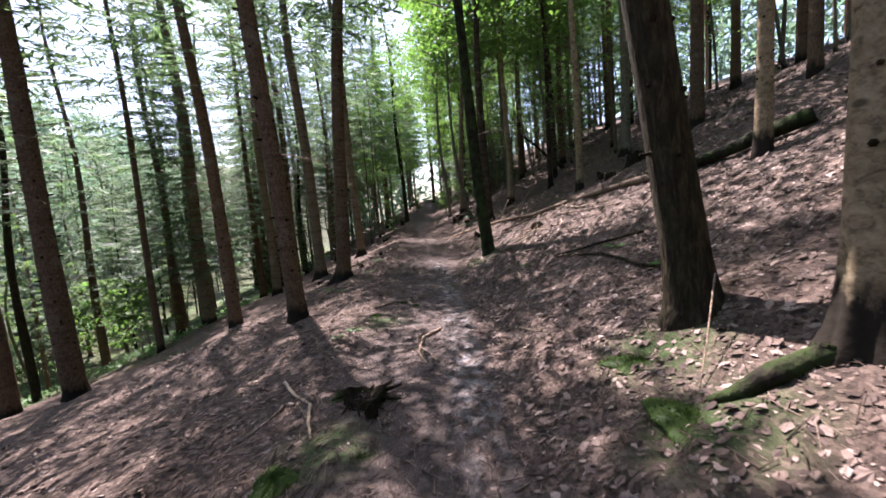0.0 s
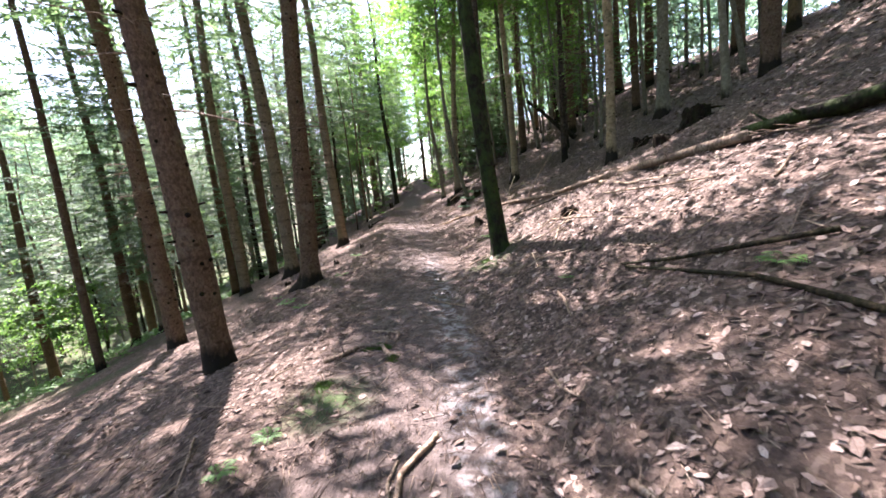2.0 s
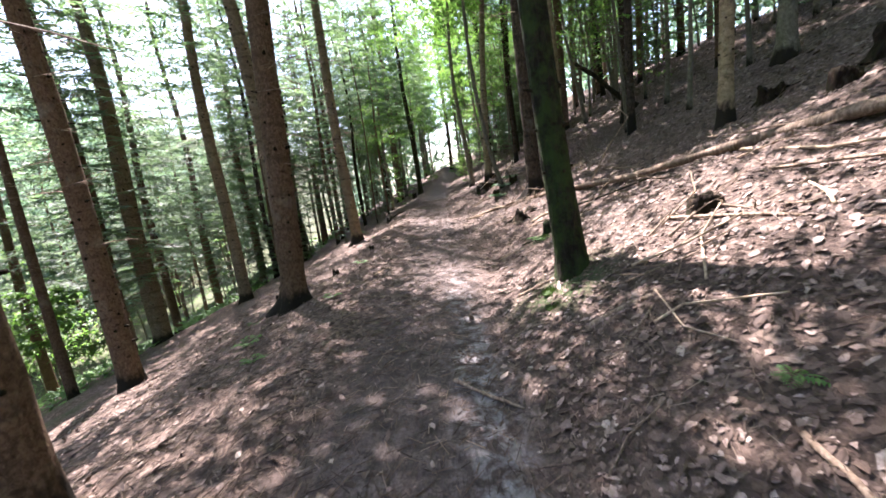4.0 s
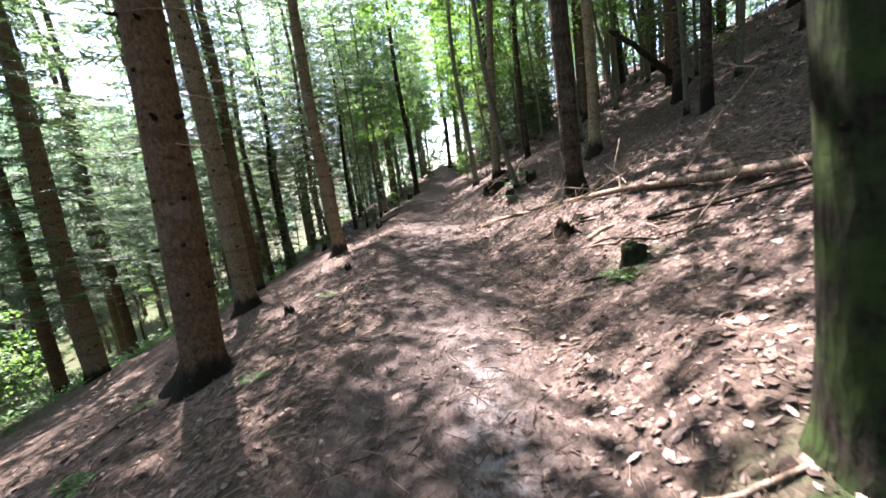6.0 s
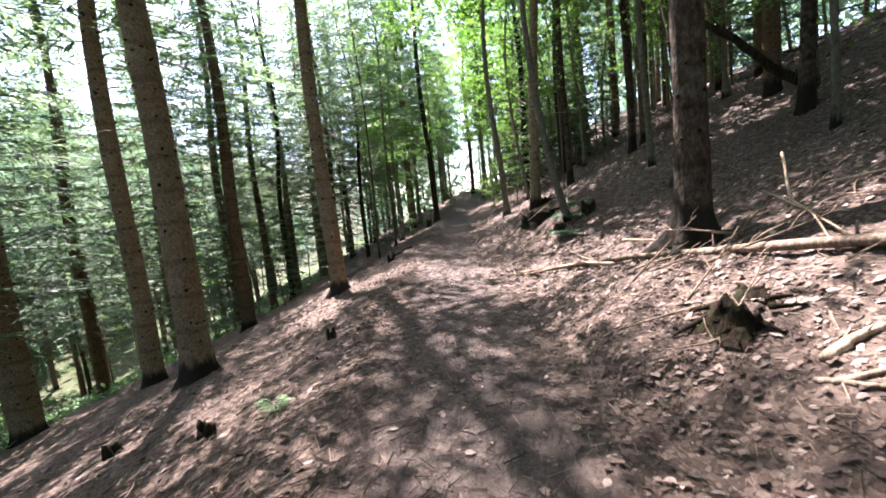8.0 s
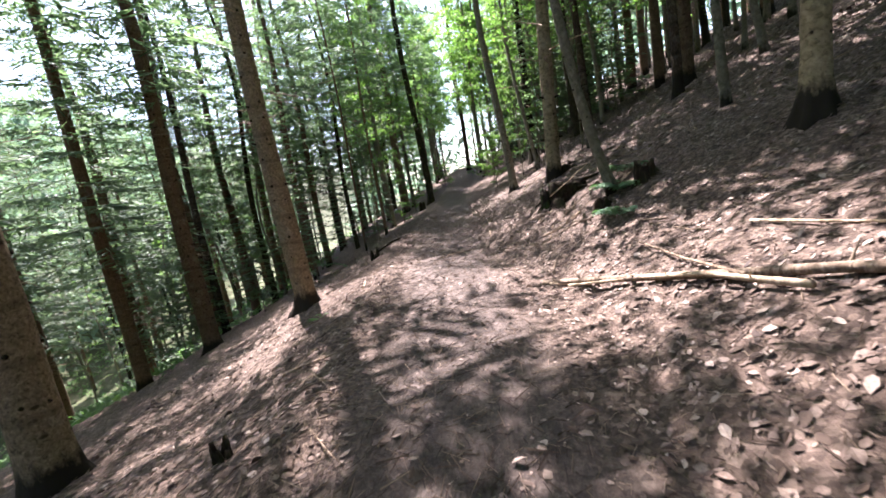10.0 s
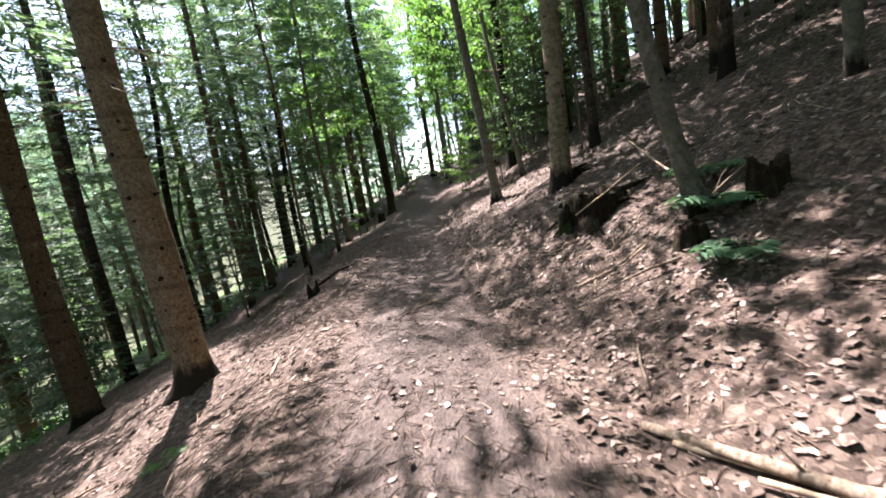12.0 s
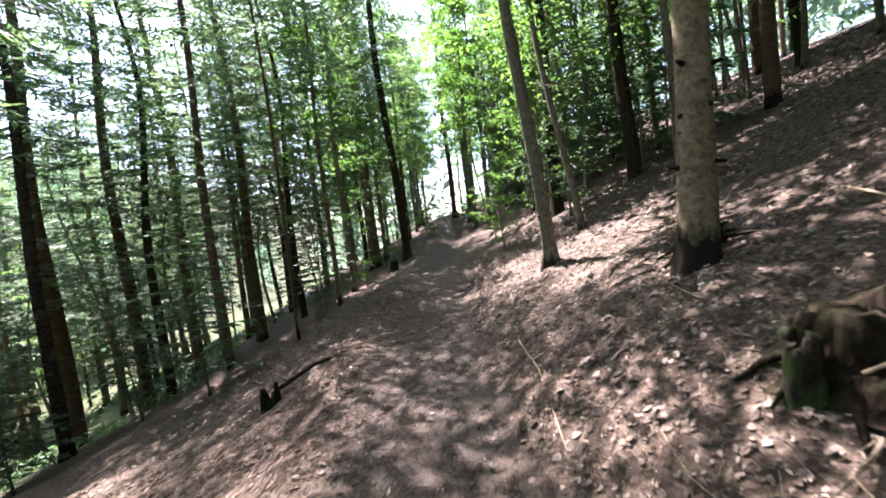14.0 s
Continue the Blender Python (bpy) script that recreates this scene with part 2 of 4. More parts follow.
def leaf_blade(verts, faces, p, ax, side, up, length, width, fold=0.25):
    """One leaf: a folded, pointed blade of four triangles' worth of faces."""
    b = len(verts)
    mid = p + ax * (length * 0.45)
    verts.extend((p, mid + side * (width * 0.5) + up * (fold * width), p + ax * length - up * (0.15 * length), mid - side * (width * 0.5) + up * (fold * width), mid))
    faces.extend(((b, b + 4, b + 1), (b + 4, b + 2, b + 1), (b, b + 3, b + 4), (b + 4, b + 3, b + 2)))


def rand_dir(rng):
    a = rng.uniform(0, 2 * math.pi)
    z = rng.uniform(-1, 1)
    r = math.sqrt(1 - z * z)
    return Vector((r * math.cos(a), r * math.sin(a), z))


# ---- the lie of the land ----
def path_centre(y):
    return np.interp(y, [-5, 12, 20, 25, 38, 52], [0, 0, -0.5, -0.8, -0.7, 0.6])


def bank_foot(y):
    return np.interp(y, [0, 3, 6.5, 8, 10, 13, 15.5, 18, 20.5, 23, 26, 30], [0.45, 0.5, 0.65, 0.25, 0.3, 0.8, 0.6, 1.1, 0.55, 0.2, 0.2, 0.3])


def land(x, y):
    """Height of the hillside without its small unevenness (numpy arrays or numbers)."""
    u = x - path_centre(y)
    z = 0.04 * (np.clip(y, 26, 38) - 26) + 0.12 * (np.clip(y, 38, 56) - 38)
    a = np.maximum(u - bank_foot(y), 0)
    z = z + 0.47 * a * a / (a + 0.12) - 0.2 * np.maximum(a - 12, 0) - 0.27 * np.maximum(a - 45, 0)
    a = np.maximum(-1.3 - u, 0)
    s = np.interp(y, [0, 8, 10.5, 12.5, 20, 34], [0.25, 0.27, 0.30, 0.34, 0.345, 0.40])
    b = np.minimum(a, 32)
    far_side = 0.62 * np.clip(-42 - u, 0, 70)
    return z - s * b * b / (b + 0.10) + far_side


def uneven(x, y):
    u = abs(x - float(path_centre(y)) + 0.3)
    calm = 0.25 + 0.75 * min(1.0, max(0.0, (u - 0.5) / 0.8))
    n = 0.16 * noise.noise((x * 0.45, y * 0.45, 3.0)) + 0.07 * noise.noise((x * 1.5, y * 1.5, 7.0)) + 0.035 * noise.noise((x * 4.5, y * 4.5, 1.0))
    return n * calm + 0.012 * noise.noise((x * 11, y * 11, 5.0))


def ground_z(x, y):
    return float(land(x, y)) + uneven(x, y)


def spread(lo, hi, step, far_lo, far_hi):
    mid = list(np.arange(lo, hi, step))
    s, v, left = step, lo, []
    while v > far_lo:
        s *= 1.22
        v -= s
        left.append(v)
    s, v, right = step, mid[-1], []
    while v < far_hi:
        s *= 1.22
        v += s
        right.append(v)
    return left[::-1] + mid + right


MOSSY = ((1.6, 2.75, 0.42), (1.35, 1.8, 0.4), (1.1, 9.35, 0.45), (-0.9, 2.6, 0.35), (-0.9, 5.7, 0.35), (-9.0, 13.0, 0.9), (-11.5, 16.5, 1.4), (1.6, 12.3, 0.3), (1.5, 22.0, 0.4))


def build_ground():
    xs = spread(-9, 8, 0.11, -320, 320)
    ys = spread(-2.5, 33, 0.11, -320, 320)
    nx, ny = len(xs), len(ys)
    gx, gy = np.meshgrid(xs, ys)
    base = land(gx, gy)
    verts = []
    trod = np.zeros(nx * ny)
    moss = np.zeros(nx * ny)
    u = np.abs(gx - path_centre(gy) + 0.3)
    tr = np.clip((0.95 - u) / 0.5, 0, 1).ravel()
    for j, y in enumerate(ys):
        for i, x in enumerate(xs):
            near = abs(x) < 60 and abs(y) < 90
            verts.append((x, y, float(base[j, i]) + (uneven(x, y) if near else 0.0)))
    trod[:] = tr
    moss = np.maximum(moss, np.clip((-12.5 - gx) / 4, 0, 0.9).ravel())
    for mx, my, mr in MOSSY:
        d = np.sqrt((gx - mx) ** 2 + (gy - my) ** 2).ravel()
        moss = np.maximum(moss, np.clip(1.4 - d / mr, 0, 1))
    # course of the grey mud streak that carries the painted shine
    mid = 0.22 - 0.05 * np.maximum(gy - 7, 0)
    mud_sheen = (np.clip(1.5 - np.abs(gx - mid) / 0.16, 0, 1) * np.clip((gy - 1.5) / 1.5, 0, 1) * np.clip((12.5 - gy) / 3, 0, 1)).ravel()
    faces = [(j * nx + i, j * nx + i + 1, (j + 1) * nx + i + 1, (j + 1) * nx + i) for j in range(ny - 1) for i in range(nx - 1)]
    me = put_mesh("ground", verts, faces, GROUND, True)
    me.attributes.new("trodden", "FLOAT", "POINT").data.foreach_set("value", trod)
    me.attributes.new("mossy", "FLOAT", "POINT").data.foreach_set("value", moss)
    me.attributes.new("mud_sheen", "FLOAT", "POINT").data.foreach_set("value", mud_sheen)
    tagged(new("ground", me), "sloping forest floor of brown litter with a trodden earth path", "ground", kind="structure")


build_ground()


# ---- trees ----
def trunk_mesh(rng, diam, height, mat, lean=(0, 0), flare=1.0, sides=16, bend=0.02, stubs=0, top=0.25, sweep=0.0):
    """Tapered, slightly bent trunk with root flare, swelling rings and broken branch stubs."""
    verts, faces = [], []
    r0 = diam / 2
    zs = [-0.35, -0.1, 0.0, 0.08, 0.2, 0.38, 0.65, 1.0] + [1.0 + (height - 1.0) * (k / 16) ** 1.1 for k in range(1, 17)]
    ph = rng.uniform(0, 6.28)
    lobes = rng.choice((4, 5, 6))
    pts, rad = [], []
    for z in zs:
        zz = max(z, 0)
        wob = bend * zz
        reach = sweep * (1 - math.exp(-zz / sweep)) if sweep else zz
        pts.append(Vector((lean[0] * reach + wob * math.sin(zz * 0.5 + ph), lean[1] * reach + wob * math.cos(zz * 0.37 + ph), z)))
        fl = 1.0 + flare * 0.6 * math.exp(-max(z, -0.1) / 0.2)
        rad.append(r0 * fl * (1 - (1 - top) * max(z, 0) / height) * (1 + 0.03 * math.sin(zz * 5 + ph)))

    def shape(i, t):
        amt = 0.26 * flare * math.exp(-max(zs[i], 0) / 0.25)
        return 1 + amt * math.sin(lobes * t + ph) + 0.04 * math.sin(2 * t + zs[i] * 1.7) + 0.025 * rng.uniform(-1, 1)
    tube(verts, faces, pts, rad, sides, True, shape)
    bare = len(faces)
    z, gap = rng.uniform(0.5, 0.8), rng.uniform(0.34, 0.46)
    for n in range(stubs):
        if n % 4 == 0:
            z += gap * rng.uniform(0.75, 1.25)
        if z > min(height, 9.0):
            break
        h = z + rng.uniform(-0.05, 0.05)
        t = n * 1.65 + rng.uniform(-0.5, 0.5)
        k = next(i for i in range(len(zs)) if zs[i] >= h)
        f = (h - zs[k - 1]) / (zs[k] - zs[k - 1])
        c = pts[k - 1].lerp(pts[k], f)
        r = rad[k - 1] + (rad[k] - rad[k - 1]) * f
        d = Vector((math.cos(t), math.sin(t), rng.uniform(-0.1, 0.2)))
        ln = rng.choice((0.012, 0.016, 0.02, 0.03, 0.09))
        w = rng.uniform(0.016, 0.03) * min(1.0, diam / 0.35)
        tube(verts, faces, [c + d * (r * 0.85), c + d * (r + 0.004), c + d * (r + ln)], [w * 1.5, w, w * 0.55], 6)
    me = put_mesh("trunk", verts, faces, mat, True)
    me.materials.append(ROTTEN)
    idx = np.zeros(len(me.polygons), dtype=np.int32)
    idx[bare:] = 1
    me.polygons.foreach_set("material_index", idx)
    return me


def dry_branch(verts, faces, rng, p, d, ln, thick=0.014):
    """One dry branch with a few side twigs."""
    s = Vector((-d.y, d.x, 0))
    droop = rng.uniform(-0.3, 0.15)
    t = rng.uniform(0, 6)
    pts = [p + d * (ln * f) + Vector((0, 0, droop * ln * f * f)) + s * (0.07 * ln * math.sin(f * 5 + t)) for f in (0, 0.25, 0.5, 0.75, 1.0)]
    tube(verts, faces, pts, [thick, thick * 0.75, thick * 0.55, thick * 0.4, thick * 0.2], 4, False)
    for q in range(6):
        i = rng.randrange(1, 4)
        g = pts[i].lerp(pts[i + 1], rng.random())
        e = g + (d * rng.uniform(0.3, 0.8) + s * rng.choice((-1, 1)) + Vector((0, 0, rng.uniform(-0.4, 0.2)))) * (ln * rng.uniform(0.12, 0.3))
        tube(verts, faces, [g, g.lerp(e, 0.5) + Vector((0, 0, 0.02)), e], [thick * 0.35, thick * 0.28, thick * 0.15], 3, False)


def spray(verts, faces, rng, p, d, length, droop, pairs, wide):
    """One spruce branch: a drooping axis with flat, ragged side twigs of needles."""
    s = Vector((-d.y, d.x, 0)).normalized()
    pts = []
    for k in range(5):
        f = k / 4
        pts.append(p + d * (length * f) + Vector((0, 0, length * (0.10 * f - droop * f * f))))
    tube(verts, faces, pts[::2], [0.02, 0.012, 0.004], 3, False)
    for k in range(pairs):
        f = 0.15 + 0.85 * (k + rng.uniform(0, 0.9)) / pairs
        i = min(int(f * 4), 3)
        q = pts[i].lerp(pts[i + 1], f * 4 - i)
        ln = length * 0.42 * (1.05 - f) + 0.14
        for sg in (-1, 1):
            a = (d * rng.uniform(0.3, 0.9) + s * sg + Vector((0, 0, rng.uniform(-0.32, 0.08)))).normalized()
            w = (a.cross(Vector((0, 0, 1))).normalized() + Vector((0, 0, rng.uniform(-0.35, 0.35)))) * (wide * rng.uniform(0.6, 1.3))
            e = q + a * ln * rng.uniform(0.6, 1.1)
            m2 = q.lerp(e, 0.45) + Vector((0, 0, -0.02))
            b = len(verts)
            verts.extend((q, m2 + w, e, m2 - w))
            faces.append((b, b + 1, b + 2, b + 3))
            for _ in range(3):
                g = q.lerp(e, rng.uniform(0.2, 0.9))
                h = g + (a * 0.6 + s * sg * rng.uniform(-0.8, 0.8) + Vector((0, 0, rng.uniform(-0.45, 0.08)))).normalized() * (ln * 0.4)
                w2 = Vector((rng.uniform(-1, 1), rng.uniform(-1, 1), rng.uniform(-0.4, 0.4))).normalized() * (wide * 0.5)
                b = len(verts)
                verts.extend((g - w2, g + w2, h))
                faces.append((b, b + 1, b + 2))


def two_stuff_mesh(name, lv, lf, leaf_mat, wv, wf, wood):
    """One mesh of foliage and the dry wood that carries it."""
    off = len(lv)
    me = put_mesh(name, lv + wv, lf + [tuple(i + off for i in f) for f in wf], leaf_mat)
    me.materials.append(wood)
    idx = np.zeros(len(me.polygons), dtype=np.int32)
    idx[len(lf):] = 1
    me.polygons.foreach_set("material_index", idx)
    return me


def spruce_crown_mesh(seed, base, height, reach, n, pairs=9, wide=0.06, dry=24, dry_reach=1.5, dry_lo=1.5):
    rng = random.Random(seed)
    verts, faces, wv, wf = [], [], [], []
    for k in range(n):
        f = (k + rng.uniform(0, 1)) / n
        z = base + (height - base) * f
        ln = reach * (1 - f) ** 0.7 * rng.uniform(0.55, 1.1) + 0.3
        if f < 0.12:
            ln *= 0.6 + 3 * f
        t = k * 2.4 + rng.uniform(-0.5, 0.5)
        d = Vector((math.cos(t), math.sin(t), 0))
        spray(verts, faces, rng, Vector((0, 0, z)), d, ln, rng.uniform(0.1, 0.45), max(3, int(pairs * ln / reach + 1)), wide)
    for k in range(dry):
        t = rng.uniform(0, 6.28)
        dry_branch(wv, wf, rng, Vector((0, 0, rng.uniform(dry_lo, base + 1))), Vector((math.cos(t), math.sin(t), 0)), dry_reach * rng.uniform(0.35, 1.0), 0.012)
    return two_stuff_mesh("crown", verts, faces, NEEDLES, wv, wf, DEAD_WOOD)


def broadleaf_crown_mesh(seed, base, height, reach, limbs, leaves, size=0.09, mat=None, up0=0.05, up1=0.5, name="crown"):
    """Limbs and twigs with single leaves in loose flat layers."""
    rng = random.Random(seed)
    lv, lf, wv, wf = [], [], [], []
    for k in range(limbs):
        f = (k + rng.random()) / limbs
        z = base + (height - base) * f
        t = rng.uniform(0, 6.28)
        ln = reach * (1.0 - 0.5 * f) * rng.uniform(0.5, 1.0)
        d = Vector((math.cos(t), math.sin(t), rng.uniform(up0, up1))).normalized()
        p0 = Vector((0, 0, z))
        mid = p0 + d * (ln * 0.5) + Vector((0, 0, 0.06 * ln))
        end = p0 + d * ln + Vector((0, 0, -0.10 * ln))
        tube(wv, wf, [p0, mid, end], [0.018, 0.011, 0.004], 4, False)
        for _ in range(leaves // limbs):
            g = rng.uniform(0.15, 1.0) ** 0.7
            q = p0.lerp(mid, g * 2) if g < 0.5 else mid.lerp(end, g * 2 - 1)
            q = q + Vector((rng.gauss(0, 1), rng.gauss(0, 1), rng.gauss(-0.1, 0.3))) * (0.17 * ln * (1.2 - 0.5 * g))
            a = Vector((rng.gauss(0, 1), rng.gauss(0, 1), rng.uniform(-0.7, 0.1))).normalized()
            s = a.cross(Vector((0, 0, 1))).normalized()
            up = s.cross(a)
            sz = size * rng.uniform(0.6, 1.3)
            b = len(lv)
            m = q + a * (sz * 0.45)
            lv.extend((q, m + s * (sz * 0.32) + up * (sz * rng.uniform(0.02, 0.16)), q + a * sz - up * (0.15 * sz), m - s * (sz * 0.32) + up * (sz * rng.uniform(0.02, 0.16))))
            lf.extend(((b, b + 2, b + 1), (b, b + 3, b + 2)))
    return two_stuff_mesh(name, lv, lf, mat or BEECH, wv, wf, GREY_BARK)


CROWNS_HIGH = [spruce_crown_mesh(11 + k, 6.6 + 0.6 * k, 21.0 + k, 3.1, 88, 12, 0.052, dry=16, dry_reach=1.2, dry_lo=3.4) for k in range(4)]
CROWNS_LOW = [spruce_crown_mesh(31 + k, 2.4 + 0.9 * k, 19.0 + 1.5 * k, 3.0, 120, 18, 0.040, dry=18, dry_lo=2.0) for k in range(4)]
CROWNS_FAR = [spruce_crown_mesh(51 + k, 3.2 + 1.8 * k, 20.0 + k, 3.3, 120, 11, 0.085, dry=6) for k in range(3)]
CROWNS_YOUNG = [spruce_crown_mesh(71 + k, 0.5, 5.0 + 1.2 * k, 1.5, 62, 6, 0.06, dry=0) for k in range(3)]
_r = random.Random(5)
FAR_TRUNKS = [trunk_mesh(_r, 0.36, 20.0, SPRUCE_BARK, flare=0.4, sides=9, bend=0.01) for k in range(4)]
DARK_TRUNKS = [trunk_mesh(_r, 0.30, 16.0, OAK_BARK, lean=(_r.uniform(-0.05, 0.03), 0), flare=0.5, sides=9, bend=0.02) for k in range(3)]
THIN_TRUNKS = [trunk_mesh(_r, 0.12, 9.0, GREY_BARK, lean=(_r.uniform(-0.12, 0.05), _r.uniform(-0.06, 0.06)), flare=0.5, sides=7, bend=0.05) for k in range(6)]
BEECHES = [broadleaf_crown_mesh(91 + k, 1.6 + 0.6 * k, 9.0, 2.1, 26, 1050, 0.12) for k in range(4)]
CANOPIES = [broadleaf_crown_mesh(101 + k, 5.5, 13.0, 3.6, 40, 1500, 0.16) for k in range(3)]


# Wide dense crowns, mostly above the view, added to shade bank and path.
SHADE_CANOPIES = [broadleaf_crown_mesh(121 + k, 6.5, 14.5, 4.6, 46, 6600, 0.19) for k in range(2)]
GAP_CANOPIES = [broadleaf_crown_mesh(131 + k, 4.6, 15.0, 3.3, 46, 4200, 0.20) for k in range(2)]


def branch_mesh(seed):
    v, f = [], []
    dry_branch(v, f, random.Random(seed), Vector((0, 0, 0)), Vector((1, 0, 0)), 1.0, 0.014)
    return put_mesh("branch", v, f, DEAD_WOOD)


BRANCHES = [branch_mesh(200 + k) for k in range(6)]
TAKEN = []


def spruce(x, y, diam, lean=(0, 0), flare=0.45, crown=0, dead=7, bark=None, low=False, label="tall spruce with bare brown scaly trunk on the slope"):
    rng = random.Random(int(x * 100) * 7 + int(y * 100))
    TAKEN.append((x, y, 1.3))
    tree = empty("spruce_tree", pose(x, y, ground_z(x, y), 0, 0, 0), label, "tree", "trees of the forest")
    part("trunk", trunk_mesh(rng, diam, 21.0, bark or SPRUCE_BARK, lean, flare, 20, 0.01, 76), tree)
    sc = 0.85 + diam * 0.4
    part("crown", (CROWNS_LOW if low else CROWNS_HIGH)[crown % 4], tree, "", pose(lean[0] * 10, lean[1] * 10, 0, 0, 0, rng.uniform(0, 360)) @ Matrix.Diagonal((sc, sc, rng.uniform(0.95, 1.1), 1)))
    for k in range(dead):
        z = rng.uniform(2.2, 7.0)
        s = rng.uniform(0.5, 1.3)
        part("branch", BRANCHES[k % 6], tree, "thin dry leafless branch" if k == 0 else "", pose(lean[0] * z, lean[1] * z, z, rng.uniform(-40, 40), rng.uniform(-12, 15), rng.uniform(0, 360)) @ Matrix.Diagonal((s, s, s, 1)))
    return tree


# spruces below the path
spruce(-2.80, 7.75, 0.37, lean=(-0.035, 0.0), crown=0, flare=0.25)
spruce(-2.97, 12.6, 0.45, lean=(0.08, 0.0), crown=1, flare=1.1, dead=10, label="thick brown spruce trunk with flared roots beside the path")
spruce(-4.12, 22.4, 0.46, lean=(-0.025, 0.0), crown=2, flare=0.8, dead=10, bark=FIR_BARK, label="thick pale brown trunk with dark knots and blackened base")
spruce(-5.08, 17.6, 0.48, lean=(-0.02, 0.0), crown=3, flare=0.7, dead=10, bark=FIR_BARK, label="pale brown knotted trunk below the path")
spruce(-6.6, 12.85, 0.42, lean=(-0.03, 0.0), crown=1, label="reddish-brown spruce trunk below the path")
spruce(-7.7, 8.2, 0.42, lean=(-0.03, 0.0), crown=0)
spruce(-8.0, 20.0, 0.44, crown=2, bark=FIR_BARK, label="pale brown knotted trunk below the path")
spruce(-11.5, 20.0, 0.66, crown=0, low=True, bark=FIR_BARK, label="stout pale brown trunk down the slope")
spruce(-13.3, 20.5, 0.40, crown=1, low=True)
spruce(-8.95, 25.8, 0.52, crown=0, flare=0.6)
spruce(-14.0, 33.4, 0.55, crown=2, low=True)
spruce(-8.1, 32.9, 0.30, crown=1, flare=0.3)
spruce(-8.9, 37.1, 0.38, crown=2, flare=0.3, low=True)
spruce(-18.5, 29.0, 0.55, crown=1, low=True)
spruce(-16.0, 31.0, 0.52, crown=3, low=True)
spruce(-11.75, 30.75, 0.34, crown=2, bark=DARK_BARK, label="slender dark spruce trunk down the slope")
spruce(-12.8, 35.2, 0.46, crown=3, low=True)
spruce(-12.4, 38.0, 0.50, crown=0, low=True)
spruce(-14.9, 25.4, 0.42, crown=2, low=True)
spruce(-4.7, 30.2, 0.09, crown=0, flare=0.2, dead=2)
spruce(-4.55, 33.9, 0.16, crown=3, low=True, flare=0.2, dead=3)
spruce(-2.5, 38.6, 0.40, crown=0, lean=(-0.03, 0), bark=OAK_BARK, label="slender dark trunk at the edge of the path")
spruce(-4.6, 42.0, 0.6, crown=1, label="reddish-brown pine trunk standing behind the path's bend")
spruce(0.2, 52.0, 0.42, crown=2, dead=0, label="straight trunk standing in the bright gap of the path")


def oak(x, y, diam, bark, lean, label, flare=0.6, seed=3, bend=0.015, crown=None, sweep=0.0):
    rng = random.Random(seed)
    TAKEN.append((x, y, 1.3))
    tree = empty("broadleaf_tree", pose(x, y, ground_z(x, y)), label, "tree", "trees of the forest")
    part("trunk", trunk_mesh(rng, diam, 13.0, bark, lean, flare, 24, bend, 14, sweep=sweep), tree)
    crowns = crown or CANOPIES
    high = sweep or 8.0
    part("crown", crowns[seed % len(crowns)], tree, "green leafy crown", pose(lean[0] * high, lean[1] * high, 0, 0, 0, seed * 70))
    for k in range(3):
        z = rng.uniform(2.2, 5.0)
        part("branch", BRANCHES[k], tree, "", pose(lean[0] * z, lean[1] * z, z, 0, rng.uniform(-25, 5), rng.uniform(0, 360)))
    return tree


oak(2.0, 2.98, 0.36, OAK_BARK, (-0.15, 0.01), "dark ridged-bark tree with moss round its foot", 0.35, seed=4)
oak(2.16, 1.82, 0.23, PALE_BARK, (0.02, 0.0), "pale smooth-barked tree with mossy root", 0.9, seed=5)
oak(1.25, 9.6, 0.30, MOSS_BARK, (-0.07, 0.0), "dark moss-covered trunk beside the path", 0.4, seed=6)
oak(5.06, 6.07, 0.24, PALE_BARK, (0.01, 0.0), "pale grey trunk on the upper slope", 0.3, seed=7)
oak(4.45, 12.2, 0.22, PALE_BARK, (0.0, 0.0), "pale slim trunk above the fallen log", 0.4, seed=8, crown=SHADE_CANOPIES)
oak(2.13, 15.8, 0.36, DARK_BARK, (0.0, 0.0), "dark brown trunk with blackened flared roots above the fallen log", 1.3, seed=9, crown=SHADE_CANOPIES)
oak(1.68, 23.6, 0.33, PALE_BARK, (0.06, 0.0), "pale trunk with dark knots and blackened base", 0.4, seed=10, crown=SHADE_CANOPIES)
oak(1.12, 26.8, 0.24, GREY_BARK, (-0.05, 0.0), "slim dark trunk leaning over the path", 0.7, seed=11, bend=0.03, crown=SHADE_CANOPIES)
oak(1.9, 20.5, 0.165, GREY_BARK, (-0.30, 0.06), "slender grey-green trunk leaning downhill", 0.6, seed=12, sweep=2.4, crown=SHADE_CANOPIES)
oak(3.65, 18.95, 0.28, PALE_BARK, (0.0, 0.0), "stout grey trunk on the upper slope", 0.7, seed=13, crown=SHADE_CANOPIES)
oak(6.75, 14.0, 0.32, GREY_BARK, (0.0, 0.0), "grey trunk high on the slope", 0.5, seed=14)
oak(4.73, 16.2, 0.20, DARK_BARK, (0.0, 0.0), "slim dark trunk above the fallen log", 0.4, seed=15)
oak(4.55, 23.6, 0.21, DARK_BARK, (-0.02, 0.0), "slim dark trunk on the upper slope", 0.4, seed=16)
oak(3.35, 26.1, 0.22, DARK_BARK, (-0.01, 0.0), "slim dark trunk above the path's bend", 0.4, seed=17)
oak(5.75, 19.0, 0.24, DARK_BARK, (0.0, 0.0), "dark trunk on the upper slope", 0.4, seed=18)
